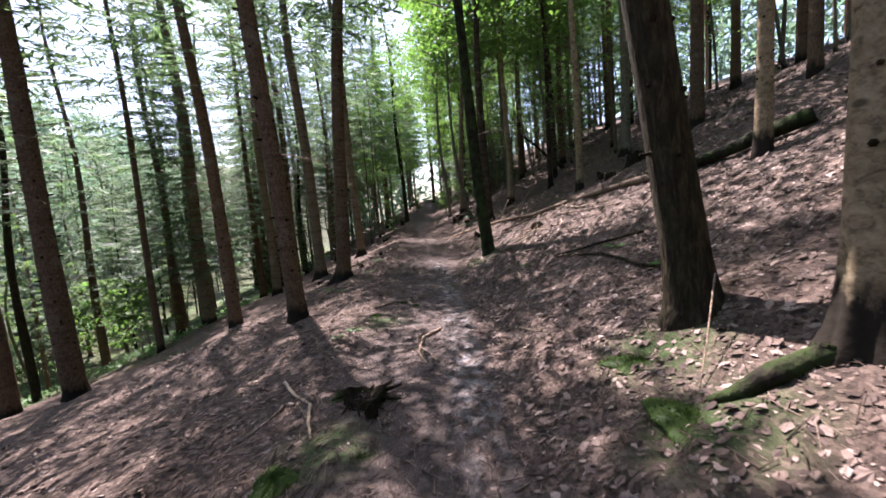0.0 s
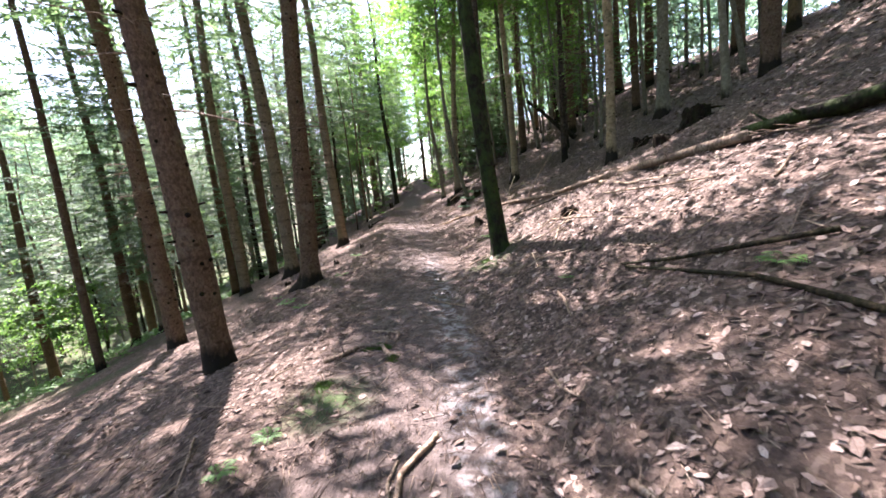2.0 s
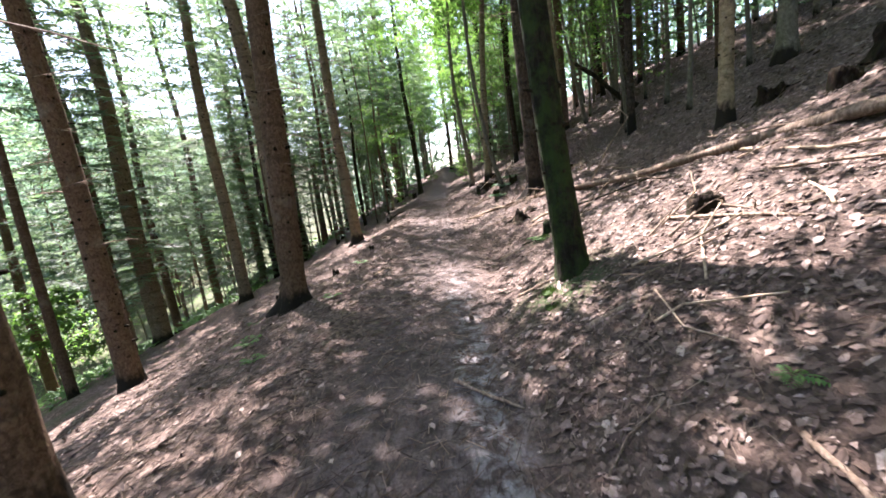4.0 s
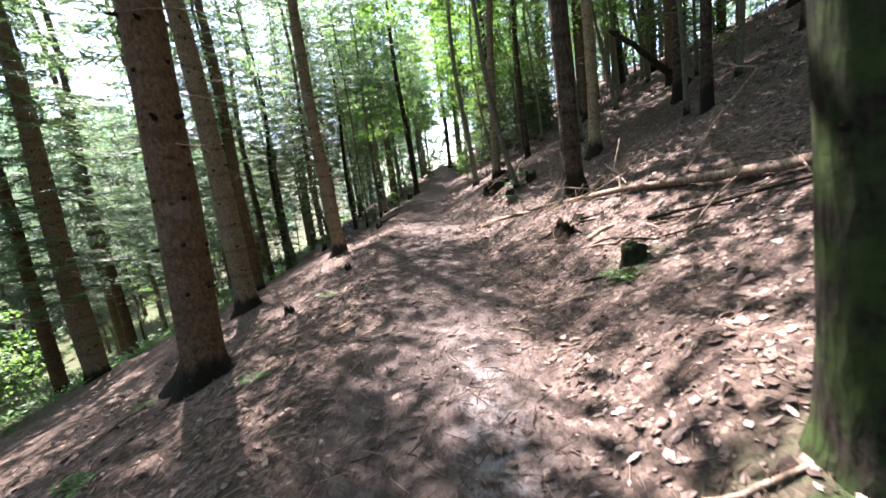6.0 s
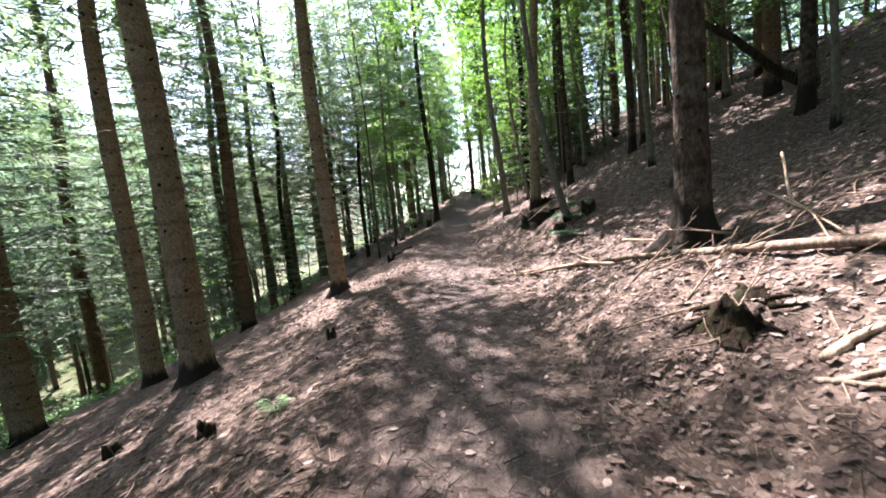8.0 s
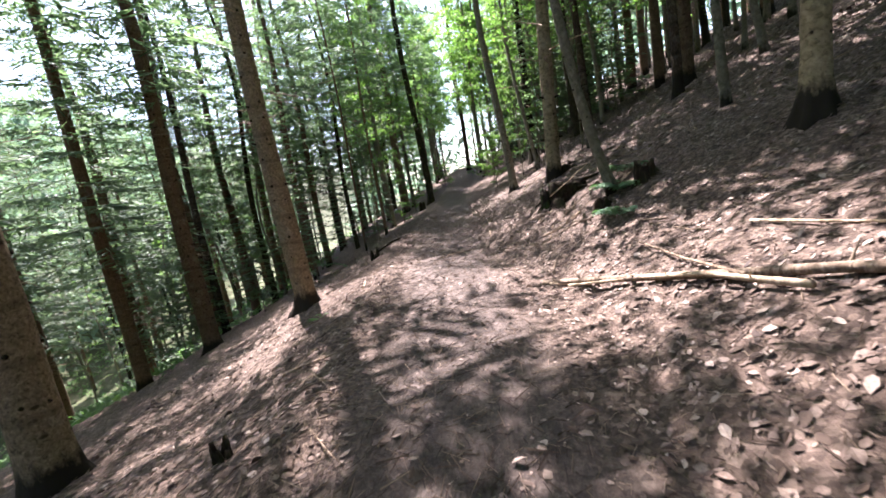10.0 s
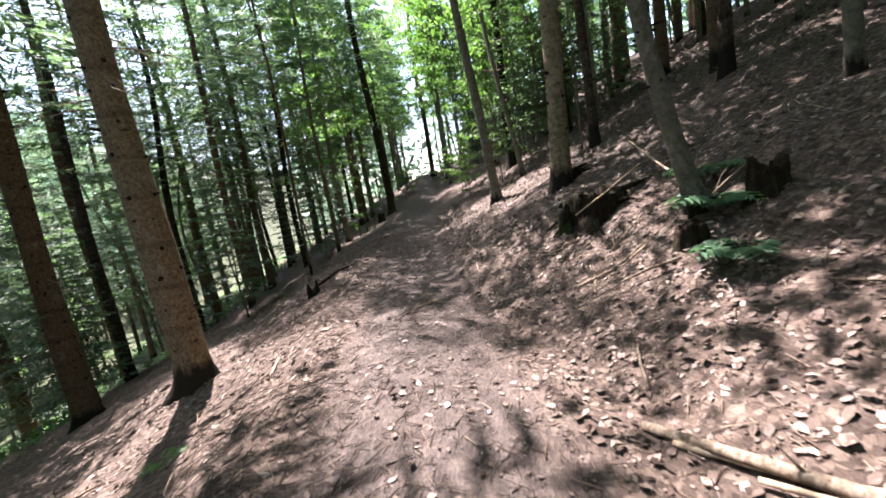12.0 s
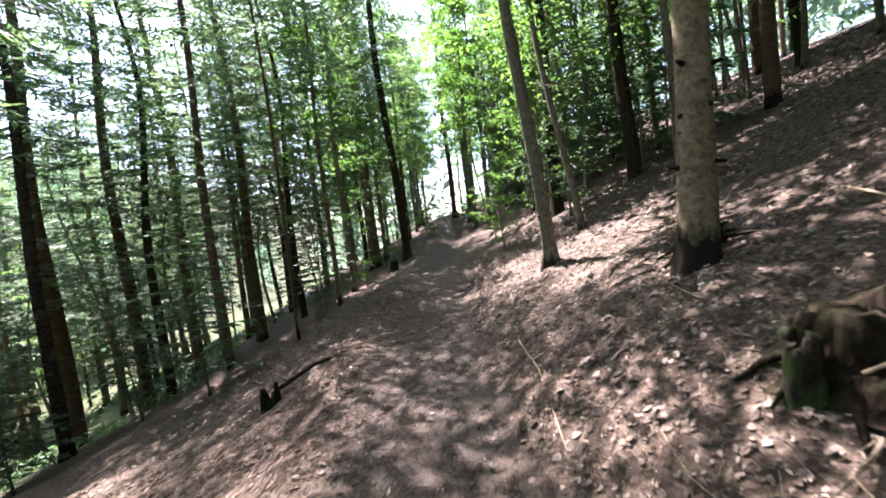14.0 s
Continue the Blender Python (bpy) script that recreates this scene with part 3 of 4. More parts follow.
oak(4.0, 21.1, 0.15, GREY_BARK, (-0.04, 0.0), "thin grey trunk on the upper slope", 0.4, seed=19)
oak(2.6, 31.5, 0.34, OAK_BARK, (0.0, 0.0), "dark upright trunk behind the leafy thicket", 0.4, seed=20, crown=SHADE_CANOPIES)


for bx, by, bs in ((1.05, 46.5, 28), (-2.9, 52.5, 29), (1.5, 51.0, 30), (-6.5, 45.0, 32), (-4.2, 43.4, 33), (1.0, 41.8, 34), (-2.7, 58.0, 35), (1.7, 58.0, 36), (-2.6, 67.0, 37), (1.5, 66.0, 38), (-3.3, 61.0, 21), (1.9, 43.0, 22), (-2.9, 56.0, 23), (2.3, 57.0, 24), (-4.6, 36.5, 25), (3.0, 37.0, 26)):
    oak(bx, by, 0.26, GREY_BARK, (0.0, 0.0), "leafy beech beside the far end of the path", 0.4, seed=bs, crown=GAP_CANOPIES)


def far_spruce(x, y, rng, kind=None):
    k = rng.randrange(12)
    tree = empty("spruce_tree", pose(x, y, float(land(x, y)) - 0.05, 0, 0, rng.uniform(0, 360)), "tall spruce with dark green boughs deeper in the forest", "tree", "trees of the forest")
    sc = rng.uniform(0.75, 1.2)
    part("trunk", (FAR_TRUNKS + DARK_TRUNKS)[k % 7], tree, "", Matrix.Diagonal((sc, sc, 1, 1)))
    near = x > -30 and y < 46
    part("crown", CROWNS_FAR[k % 3] if x < 0 and not near else CROWNS_LOW[k % 4] if x < 0 and k % 2 else CROWNS_HIGH[k % 4], tree)


# Extra spruces; those on the right bank are added to shade it.
for bx, by in ((5.6, 25.2), (7.0, 21.6), (4.0, 29.6), (6.5, 28.6), (8.3, 18.4), (7.4, 33.0), (9.0, 25.0), (7.6, 11.5), (-7.0, 37.0), (-5.2, 46.0)):
    TAKEN.append((bx, by, 1.2))
    far_spruce(bx, by, _r)


def young_tree(x, y, rng, kind=None):
    k = rng.randrange(12)
    tree = empty("young_tree", pose(x, y, float(land(x, y)) - 0.05, 0, 0, rng.uniform(-40, 40)), "thin leafy young tree in the thicket", "tree", "young trees of the thicket")
    sc = rng.uniform(0.6, 1.5)
    part("trunk", THIN_TRUNKS[k % 6], tree, "", Matrix.Diagonal((sc, sc, rng.uniform(0.9, 1.3), 1)))
    part("crown", BEECHES[k % 4], tree, "light green leaves")


def young_spruce(x, y, rng, kind=None):
    k = rng.randrange(3)
    tree = empty("young_spruce", pose(x, y, float(land(x, y)) - 0.05, 0, 0, rng.uniform(0, 360)), "small young spruce with green boughs to the ground", "tree", "young spruces")
    part("trunk", THIN_TRUNKS[k], tree, "", Matrix.Diagonal((0.5, 0.5, 0.55, 1)))
    part("crown", CROWNS_YOUNG[k], tree)


def fill_forest():
    """Trees past those that stand by the path, closing the wood all round."""
    rng = random.Random(17)

    def free(x, y, gap):
        if any((x - a) ** 2 + (y - b) ** 2 < (gap * g) ** 2 for a, b, g in TAKEN):
            return False
        if -3.4 < x < 1.6 + max(0, (20 - y)) * 0.02 and y < 37:
            return False
        return not (-2.4 < x - 0.012 * (y - 38) < 0.4 and y >= 37)

    def stand(n, x0, x1, y0, y1, gap, build):
        for _ in range(n * 8):
            if n == 0:
                return
            x, y = rng.uniform(x0, x1), rng.uniform(y0, y1)
            if free(x, y, gap):
                TAKEN.append((x, y, 1.0))
                build(x, y, rng)
                n -= 1

    stand(56, -32, -10, 4, 56, 1.5, far_spruce)
    stand(28, -50, -32, 0, 80, 2.1, far_spruce)
    stand(19, -14, 10, 46, 80, 1.9, far_spruce)
    stand(14, 6, 12, 8, 45, 2.0, far_spruce)
    stand(34, 11, 28, -8, 60, 2.0, far_spruce)
    # Unseen trees behind the start, added to keep sky light off the trunks.
    stand(46, -16, 16, -34, -3, 2.0, far_spruce)
    # Right flank beside the start: added to block light from that side.
    stand(12, 5.5, 14, -6, 9, 2.0, far_spruce)
    stand(56, 4.8, 14, 10, 48, 0.8, young_tree)
    stand(26, 1.7, 6, 28, 55, 0.7, young_tree)
    stand(15, -15, -3.3, 31, 60, 0.9, young_tree)
    stand(8, -15, -4.2, 29, 55, 1.0, young_spruce)
    stand(20, -34, -16, 8, 50, 1.0, young_tree)
    stand(22, 2.2, 8, 29, 50, 0.8, young_spruce)
    stand(5, 7, 13, 16, 34, 1.2, young_spruce)


TAKEN.extend((-13.5 - 1.2 * k, 18.0 + 2.8 * k, 1.7) for k in range(5))
TAKEN.extend(((-20.5, 25.0, 2.6), (-22.5, 30.0, 3.0), (-24.0, 35.0, 3.0), (-15.0, 20.0, 1.6)))
fill_forest()


def far_woods():
    """Tree crowns that close the view beyond the last single trees, as loose ragged foliage."""
    rng = random.Random(23)
    lv, lf = [], []
    for n in range(860):
        a = rng.uniform(-0.22, math.pi + 1.2)
        d = rng.uniform(44, 80)
        cx, cy = -2 + d * math.sin(a), 14 + d * math.cos(a)
        if n >= 420:
            cx, cy = rng.uniform(-105, -42), rng.uniform(-20, 130)
        if cy > 20 and abs(cx + 0.5 - 0.012 * (cy - 38)) < 1.8:
            continue
        base = float(land(cx, cy))
        top = rng.uniform(7, 15) if n >= 420 else rng.uniform(14, 24)
        wide = rng.uniform(2.2, 4.0)
        for _ in range(190):
            f = rng.random()
            r = wide * (1 - 0.7 * f) * math.sqrt(rng.random())
            t = rng.uniform(0, 6.28)
            p = Vector((cx + r * math.cos(t), cy + r * math.sin(t), base + 0.3 + top * f))
            u, w = rand_dir(rng), rand_dir(rng)
            s = rng.uniform(0.4, 1.1)
            b = len(lv)
            lv.extend((p, p + u * s + w * (0.3 * s), p + u * (1.6 * s), p + u * s - w * (0.35 * s)))
            lf.append((b, b + 1, b + 2, b + 3))
    tagged(new("far_woods", put_mesh("far_woods", lv, lf, HAZED_LEAVES)), "green crowns of the distant wood, with haze put into their pale colour", "woods", kind="stuff")


far_woods()


# ---- leafy shrubs and plants ----
def shrub(x, y, base, height, reach, leaves, size, mat, label, seed, name="leafy_shrub"):
    rng = random.Random(seed)
    ob = empty(name, pose(x, y, ground_z(x, y), 0, 0, seed * 40), label, "shrub")
    part("foliage", broadleaf_crown_mesh(seed, base, height, reach, max(8, leaves // 60), leaves, size, mat, 0.2, 0.9, "foliage"), ob)
    v, f = [], []
    for k in range(3):
        t = rng.uniform(0, 6.28)
        tube(v, f, [Vector((0, 0, -0.05)), Vector((0.06 * math.cos(t), 0.06 * math.sin(t), height * 0.5)), Vector((0.15 * math.cos(t), 0.15 * math.sin(t), height))], [0.014, 0.010, 0.004], 5)
    part("stem", put_mesh("stem", v, f, GREY_BARK), ob)
    return ob


shrub(-20.5, 24.0, 0.8, 5.0, 3.4, 1800, 0.24, BEECH, "sunlit pale green broad-leaved bush in the valley", 301)
shrub(-13.5, 18.0, 0.8, 3.4, 2.0, 1100, 0.20, BEECH, "sunlit pale green bush down the slope", 302)
shrub(-1.75, 43.6, 0.1, 1.6, 1.1, 1300, 0.11, BEECH, "bright yellow-green shrub where the path opens", 303)
shrub(-3.7, 40.0, 0.1, 1.7, 1.1, 600, 0.10, BEECH, "bright green shrub at the edge of the path", 304)
shrub(0.7, 45.0, 0.1, 1.6, 1.1, 700, 0.10, BEECH, "green shrub at the edge of the path", 305)
shrub(0.95, 31.2, 0.1, 1.8, 0.8, 600, 0.09, BEECH, "low leafy beech growth on the bank", 312)
shrub(1.1, 34.2, 0.1, 2.4, 1.0, 700, 0.09, BEECH, "low leafy beech growth on the bank", 313)
shrub(1.2, 37.0, 0.1, 2.6, 1.1, 700, 0.10, BEECH, "low leafy beech growth on the bank", 314)
shrub(0.9, 41.0, 0.1, 2.2, 1.1, 700, 0.10, BEECH, "bright leafy growth beside the path", 315)
shrub(-3.6, 34.0, 0.1, 1.2, 0.8, 400, 0.09, BEECH, "low green growth at the edge of the path", 316)
shrub(-3.2, 45.0, 0.1, 2.0, 1.2, 700, 0.10, BEECH, "bright leafy growth beside the path", 317)
shrub(-3.2, 48.5, 0.1, 2.4, 1.3, 700, 0.11, BEECH, "bright leafy growth beside the path", 318)
shrub(-4.4, 31.6, 2.5, 6.0, 2.0, 900, 0.12, BEECH, "young beech with layered light green leaves", 306)
shrub(1.9, 30.0, 0.5, 4.5, 1.5, 1100, 0.11, BEECH, "leafy green beech thicket on the bank", 307)
shrub(2.4, 34.0, 0.4, 5.5, 1.8, 1200, 0.12, BEECH, "leafy green beech thicket on the bank", 308)
shrub(-3.6, 36.2, 1.5, 7.0, 2.0, 1000, 0.12, BEECH, "young beech leaning over the path's edge", 309)
shrub(3.2, 26.5, 3.2, 7.0, 2.6, 1000, 0.13, BEECH, "beech boughs with bright leaves over the slope", 310)
shrub(1.6, 37.5, 1.5, 7.5, 2.2, 1000, 0.13, BEECH, "young beech hanging over the path", 311)


def frond_plant(x, y, n, length, mat, label, name, seed, width=0.35, lift=0.55):
    """A tuft of arching fronds, each with paired leaflets."""
    rng = random.Random(seed)
    v, f = [], []
    for k in range(n):
        t = 6.283 * k / n + rng.uniform(-0.3, 0.3)
        d = Vector((math.cos(t), math.sin(t), 0))
        s = Vector((-d.y, d.x, 0))
        ln = length * rng.uniform(0.65, 1.1)
        for i in range(9):
            g = (i + 1) / 9
            p = d * (ln * g) + Vector((0, 0, ln * (lift * 1.6 * g - lift * 1.5 * g * g)))
            w = ln * width * math.sin(math.pi * min(0.97, g * 0.85 + 0.12))
            for sg in (-1, 1):
                leaf_blade(v, f, p, (s * sg + d * 0.45 + Vector((0, 0, -0.12))).normalized(), d, Vector((0, 0, 1)), w, w * 0.42, 0.1)
    ob = new(name, put_mesh(name, v, f, mat))
    ob.location = (x, y, ground_z(x, y) + 0.01)
    return tagged(ob, label, "plant")


frond_plant(1.44, 12.1, 7, 0.24, FERN, "small green fern on the leaf litter", "fern", 1)
frond_plant(-2.06, 11.9, 6, 0.20, FERN, "small bright green fern beside the spruce", "fern", 2)
frond_plant(-3.89, 12.74, 6, 0.16, FERN, "small fern on the lower slope", "fern", 3)
frond_plant(-2.11, 14.5, 7, 0.22, FERN, "green fern at the edge of the path", "fern", 4)
frond_plant(-3.0, 10.9, 7, 0.26, FERN, "bright green fern on the lower slope", "fern", 5)
frond_plant(-2.4, 9.9, 6, 0.18, FERN, "small fern on the lower slope", "fern", 6)
frond_plant(-1.2, 5.3, 6, 0.16, FERN, "small green seedling in the needles", "seedling", 7)
frond_plant(-1.35, 4.9, 5, 0.14, FERN, "small green seedling in the needles", "seedling", 8)
frond_plant(-2.86, 19.8, 6, 0.22, FERN, "pale fern at the edge of the path", "fern", 9)
frond_plant(1.93, 20.35, 9, 0.42, GLOSSY, "dark green glossy shrub at the foot of a tree", "low_shrub", 10, 0.5, 0.8)
frond_plant(1.68, 19.75, 8, 0.38, GLOSSY, "green leafy shoot on the bank", "low_shrub", 11, 0.5, 0.7)
frond_plant(2.25, 20.9, 8, 0.40, GLOSSY, "dark green glossy shrub on the bank", "low_shrub", 12, 0.5, 0.8)
frond_plant(2.35, 5.2, 6, 0.22, FERN, "pale green fern on the sunlit slope", "fern", 13)
frond_plant(2.4, 4.1, 6, 0.22, FERN, "pale green fern on the sunlit slope", "fern", 14)
frond_plant(1.6, 7.3, 5, 0.15, FERN, "small green seedling among dry leaves", "seedling", 15)


def undergrowth():
    """Low green plants over the valley floor, too many to count."""
    rng = random.Random(31)
    v, f = [], []
    for _ in range(5600):
        x = -11.5 - 30 * rng.random() ** 1.3
        y = rng.uniform(2, 62)
        if noise.noise((x * 0.3, y * 0.3, 9.0)) < -0.05:
            continue
        z = float(land(x, y))
        for k in range(6):
            t = rng.uniform(0, 6.28)
            a = Vector((math.cos(t), math.sin(t), rng.uniform(0.1, 0.9))).normalized()
            s = Vector((-a.y, a.x, 0))
            q = Vector((x + rng.gauss(0, 0.15), y + rng.gauss(0, 0.15), z + rng.uniform(0, 0.2)))
            sz = rng.uniform(0.15, 0.4)
            b = len(v)
            v.extend((q, q + a * (sz * 0.5) + s * (sz * 0.2), q + a * sz + Vector((0, 0, -0.15 * sz)), q + a * (sz * 0.5) - s * (sz * 0.2)))
            f.append((b, b + 1, b + 2, b + 3))
    tagged(new("undergrowth", put_mesh("undergrowth", v, f, FERN)), "low green ferns and herbs covering the valley floor", "undergrowth", kind="stuff")


undergrowth()


# ---- fallen wood ----
def fallen(name, pts, r0, r1, mat, label, category, sides=10, seed=1, knots=0, group=""):
    """A log or stick along points given as (x, y, height above ground)."""
    rng = random.Random(seed)
    vs = [Vector((x, y, ground_z(x, y) + h)) for x, y, h in pts]
    dense = []
    for i in range(len(vs) - 1):
        for k in range(4):
            dense.append(vs[i].lerp(vs[i + 1], k / 4) + Vector((rng.uniform(-1, 1), rng.uniform(-1, 1), rng.uniform(-0.5, 0.5))) * (r0 * 0.3))
    dense.append(vs[-1])
    n = len(dense)
    org = dense[0].copy()
    verts, faces = [], []
    radii = [(r0 + (r1 - r0) * i / (n - 1)) * rng.uniform(0.88, 1.12) for i in range(n)]
    tube(verts, faces, [p - org for p in dense], radii, sides, True, lambda i, t: 1 + 0.07 * math.sin(3 * t + i))
    for _ in range(knots):
        i = rng.randrange(1, n - 1)
        d = rand_dir(rng)
        d.z = abs(d.z)
        p = dense[i] - org
        tube(verts, faces, [p, p + d * (radii[i] * 1.5), p + d * (radii[i] * rng.uniform(2, 6))], [radii[i] * 0.4, radii[i] * 0.25, radii[i] * 0.1], 6)
    ob = new(name, put_mesh(name, verts, faces, mat, True))
    ob.location = org
    return tagged(ob, label, category, group)


def stick(x0, y0, x1, y1, r, mat=None, lift0=0.012, lift1=0.012, bow=0.05, label="dry brown stick lying on the forest floor", seed=None):
    seed = seed or int(abs(x0 * 131 + y0 * 17 + x1 * 7) * 10)
    rng = random.Random(seed)
    mx, my = (x0 + x1) / 2 + rng.uniform(-bow, bow), (y0 + y1) / 2 + rng.uniform(-bow, bow)
    return fallen("stick", [(x0, y0, lift0), (mx, my, (lift0 + lift1) / 2 + 0.005), (x1, y1, lift1)], r, r * 0.6, mat or DEAD_WOOD, label, "stick", 7, seed, 2, "sticks on the ground")


fallen("fallen_log", [(0.4, 18.8, 0.03), (1.6, 16.2, 0.06), (2.4, 14.2, 0.08), (3.0, 12.3, 0.09), (3.4, 10.5, 0.09), (3.8, 8.9, 0.10), (4.2, 7.8, 0.10)], 0.026, 0.075, DEAD_WOOD, "long weathered fallen trunk lying across the slope", "log", 12, 2, 10)
fallen("fallen_log", [(4.2, 7.9, 0.12), (4.9, 6.9, 0.14), (5.8, 6.0, 0.14)], 0.075, 0.12, MOSS_BARK, "mossy end of a fallen trunk on the upper slope", "log", 12, 5, 4)
fallen("fallen_pole", [(0.58, 18.25, 0.04), (0.99, 17.5, 0.07), (1.22, 16.9, 0.08), (1.42, 16.2, 0.05)], 0.012, 0.024, PALE_WOOD, "pale barkless broken pole on the leaf litter", "pole", 10, 3, 3)
fallen("fallen_pole", [(1.40, 18.4, 0.04), (1.36, 17.4, 0.05), (1.32, 16.6, 0.10)], 0.010, 0.015, DEAD_WOOD, "thin dry pole lying on the bank", "pole", 8, 4, 3)
fallen("fallen_branch", [(2.0, 6.65, 0.03), (2.18, 5.2, 0.05), (2.27, 4.4, 0.04), (2.32, 3.7, 0.04)], 0.014, 0.026, OAK_BARK, "long dark fallen branch across the slope", "branch", 8, 6, 3)
fallen("fallen_branch", [(2.0, 6.7, 0.03), (2.2, 6.0, 0.05), (2.75, 5.2, 0.04)], 0.014, 0.022, OAK_BARK, "dark fallen branch across the slope", "branch", 8, 7, 2)
fallen("fallen_branch", [(-3.05, 25.1, 0.10), (-2.6, 25.3, 0.08), (-2.0, 25.55, 0.03)], 0.032, 0.014, ROTTEN, "dark rotten branch along the edge of the path", "branch", 9, 8, 9)
fallen("fallen_pole", [(2.65, 23.2, 0.22), (2.3, 22.2, 0.24), (1.98, 20.95, 0.2)], 0.010, 0.015, PALE_WOOD, "thin bleached pole leaning along the bank", "pole", 8, 9, 2)
fallen("leaning_dead_trunk", [(4.7, 20.3, 2.5), (5.2, 20.1, 1.75), (5.8, 19.9, 0.85), (6.4, 19.65, 0.0)], 0.06, 0.10, OAK_BARK, "dead trunk leaning against the slope", "dead tree", 10, 10, 6)
fallen("exposed_root", [(-1.11, 6.5, 0.01), (-0.93, 6.63, 0.03), (-0.79, 6.78, 0.04), (-0.56, 6.72, 0.03), (-0.42, 6.4, 0.0)], 0.022, 0.024, DEAD_WOOD, "mossy root arching over the path's edge", "root", 8, 11, 1)
fallen("exposed_root", [(-0.73, 7.31, 0.01), (-0.41, 7.1, 0.02), (-0.43, 6.9, 0.01)], 0.018, 0.016, DEAD_WOOD, "curved bare root on the path", "root", 8, 12)
fallen("exposed_root", [(-0.03, 5.12, 0.01), (-0.25, 4.76, 0.025), (-0.29, 4.23, 0.02), (-0.2, 3.95, 0.0)], 0.018, 0.015, DEAD_WOOD, "curved dark root on the path", "root", 8, 13)
fallen("exposed_root", [(2.02, 1.85, 0.05), (1.75, 1.9, 0.04), (1.45, 2.0, 0.0)], 0.09, 0.03, MOSS_BARK, "thick mossy root of the pale tree", "root", 10, 14)

stick(1.41, 7.0, 1.35, 6.44, 0.018)
stick(1.01, 8.47, 1.45, 8.33, 0.022)
stick(-0.03, 8.32, 0.42, 7.89, 0.016)
stick(-0.29, 4.44, -0.28, 4.9, 0.012)
stick(-0.29, 4.44, -0.09, 3.91, 0.010)
stick(-1.66, 3.92, -1.21, 3.29, 0.018, PALE_WOOD)
stick(-1.21, 3.29, -1.05, 2.75, 0.016, PALE_WOOD)
stick(0.87, 5.66, 0.92, 4.97, 0.016)
stick(0.89, 4.19, 1.01, 3.91, 0.018)
stick(1.98, 2.70, 1.50, 2.15, 0.007, DEAD_WOOD, 0.35, 0.02, label="pale stick leaning against the dark trunk")
stick(0.87, 4.29, 0.94, 4.06, 0.024)
stick(0.94, 4.06, 1.04, 3.95, 0.02)
stick(1.48, 13.4, 1.74, 12.96, 0.018)
stick(1.74, 12.96, 1.95, 13.06, 0.015)
stick(1.58, 13.45, 1.93, 13.52, 0.035, PALE_WOOD)
stick(1.5, 13.32, 1.75, 13.15, 0.02)
stick(2.02, 17.6, 2.19, 15.95, 0.014, PALE_WOOD)
stick(0.45, 18.6, 0.96, 17.9, 0.018, PALE_WOOD)
stick(0.47, 18.57, 0.75, 18.2, 0.02)
stick(0.74, 20.62, 1.40, 20.6, 0.018, label="dark rotten stick on the bank")
stick(0.07, 24.45, 0.0, 22.36, 0.010, PALE_WOOD)
stick(-1.0, 21.5, -0.57, 21.93, 0.012)
stick(0.69, 9.7, 1.04, 9.65, 0.016)
stick(1.15, 21.6, 1.75, 21.2, 0.008, PALE_WOOD, 0.25, 0.45, label="pale stick lying across the hollow stump")
stick(2.5, 15.3, 2.35, 14.3, 0.012, PALE_WOOD, 0.35, 0.02, 0.12)
stick(2.9, 15.6, 2.5, 14.4, 0.014, PALE_WOOD, 0.5, 0.03, 0.15)
stick(2.7, 14.9, 2.9, 14.0, 0.012, PALE_WOOD, 0.3, 0.15, 0.15)
stick(2.3, 15.0, 3.0, 14.6, 0.010, DEAD_WOOD, 0.1, 0.3, 0.1)
stick(0.35, 11.9, 0.52, 11.75, 0.014)
stick(3.2, 10.0, 3.5, 8.0, 0.018, PALE_WOOD, 0.05, 0.02, 0.1)
stick(2.1, 9.4, 2.6, 7.6, 0.016)
stick(2.9, 9.2, 3.3, 7.0, 0.014)

stick(1.55, 8.9, 2.2, 8.5, 0.012, PALE_WOOD, 0.02, 0.12, 0.2)
stick(1.75, 8.2, 2.3, 8.9, 0.010, PALE_WOOD, 0.02, 0.10, 0.2)
stick(1.35, 8.1, 1.9, 7.7, 0.010, PALE_WOOD, 0.015, 0.06, 0.2)
stick(1.5, 8.4, 1.55, 7.6, 0.008, PALE_WOOD, 0.015, 0.05, 0.15)
stick(2.0, 9.3, 2.6, 9.9, 0.010, DEAD_WOOD, 0.02, 0.2, 0.2)
stick(2.2, 13.2, 3.0, 11.6, 0.022, OAK_BARK, 0.02, 0.03, 0.1, "dark branch lying below the fallen log")
stick(1.75, 13.15, 2.3, 12.2, 0.014, OAK_BARK, 0.02, 0.02, 0.1, "dark branch lying below the fallen log")
stick(1.2, 12.6, 1.45, 12.2, 0.016, OAK_BARK)
stick(2.7, 13.4, 3.3, 13.0, 0.016, DEAD_WOOD, 0.05, 0.9, 0.1, "bare branch rising from the fallen log")
stick(3.3, 13.0, 3.6, 14.2, 0.010, DEAD_WOOD, 0.9, 1.0, 0.2, "bare branch rising from the fallen log")
stick(-1.9, 5.6, -1.5, 4.6, 0.010, DEAD_WOOD)
stick(-1.6, 4.9, -2.1, 4.3, 0.008, DEAD_WOOD)
stick(-2.3, 6.4, -1.7, 5.9, 0.008, DEAD_WOOD)
stick(-1.5, 3.4, -1.8, 2.9, 0.010, DEAD_WOOD)


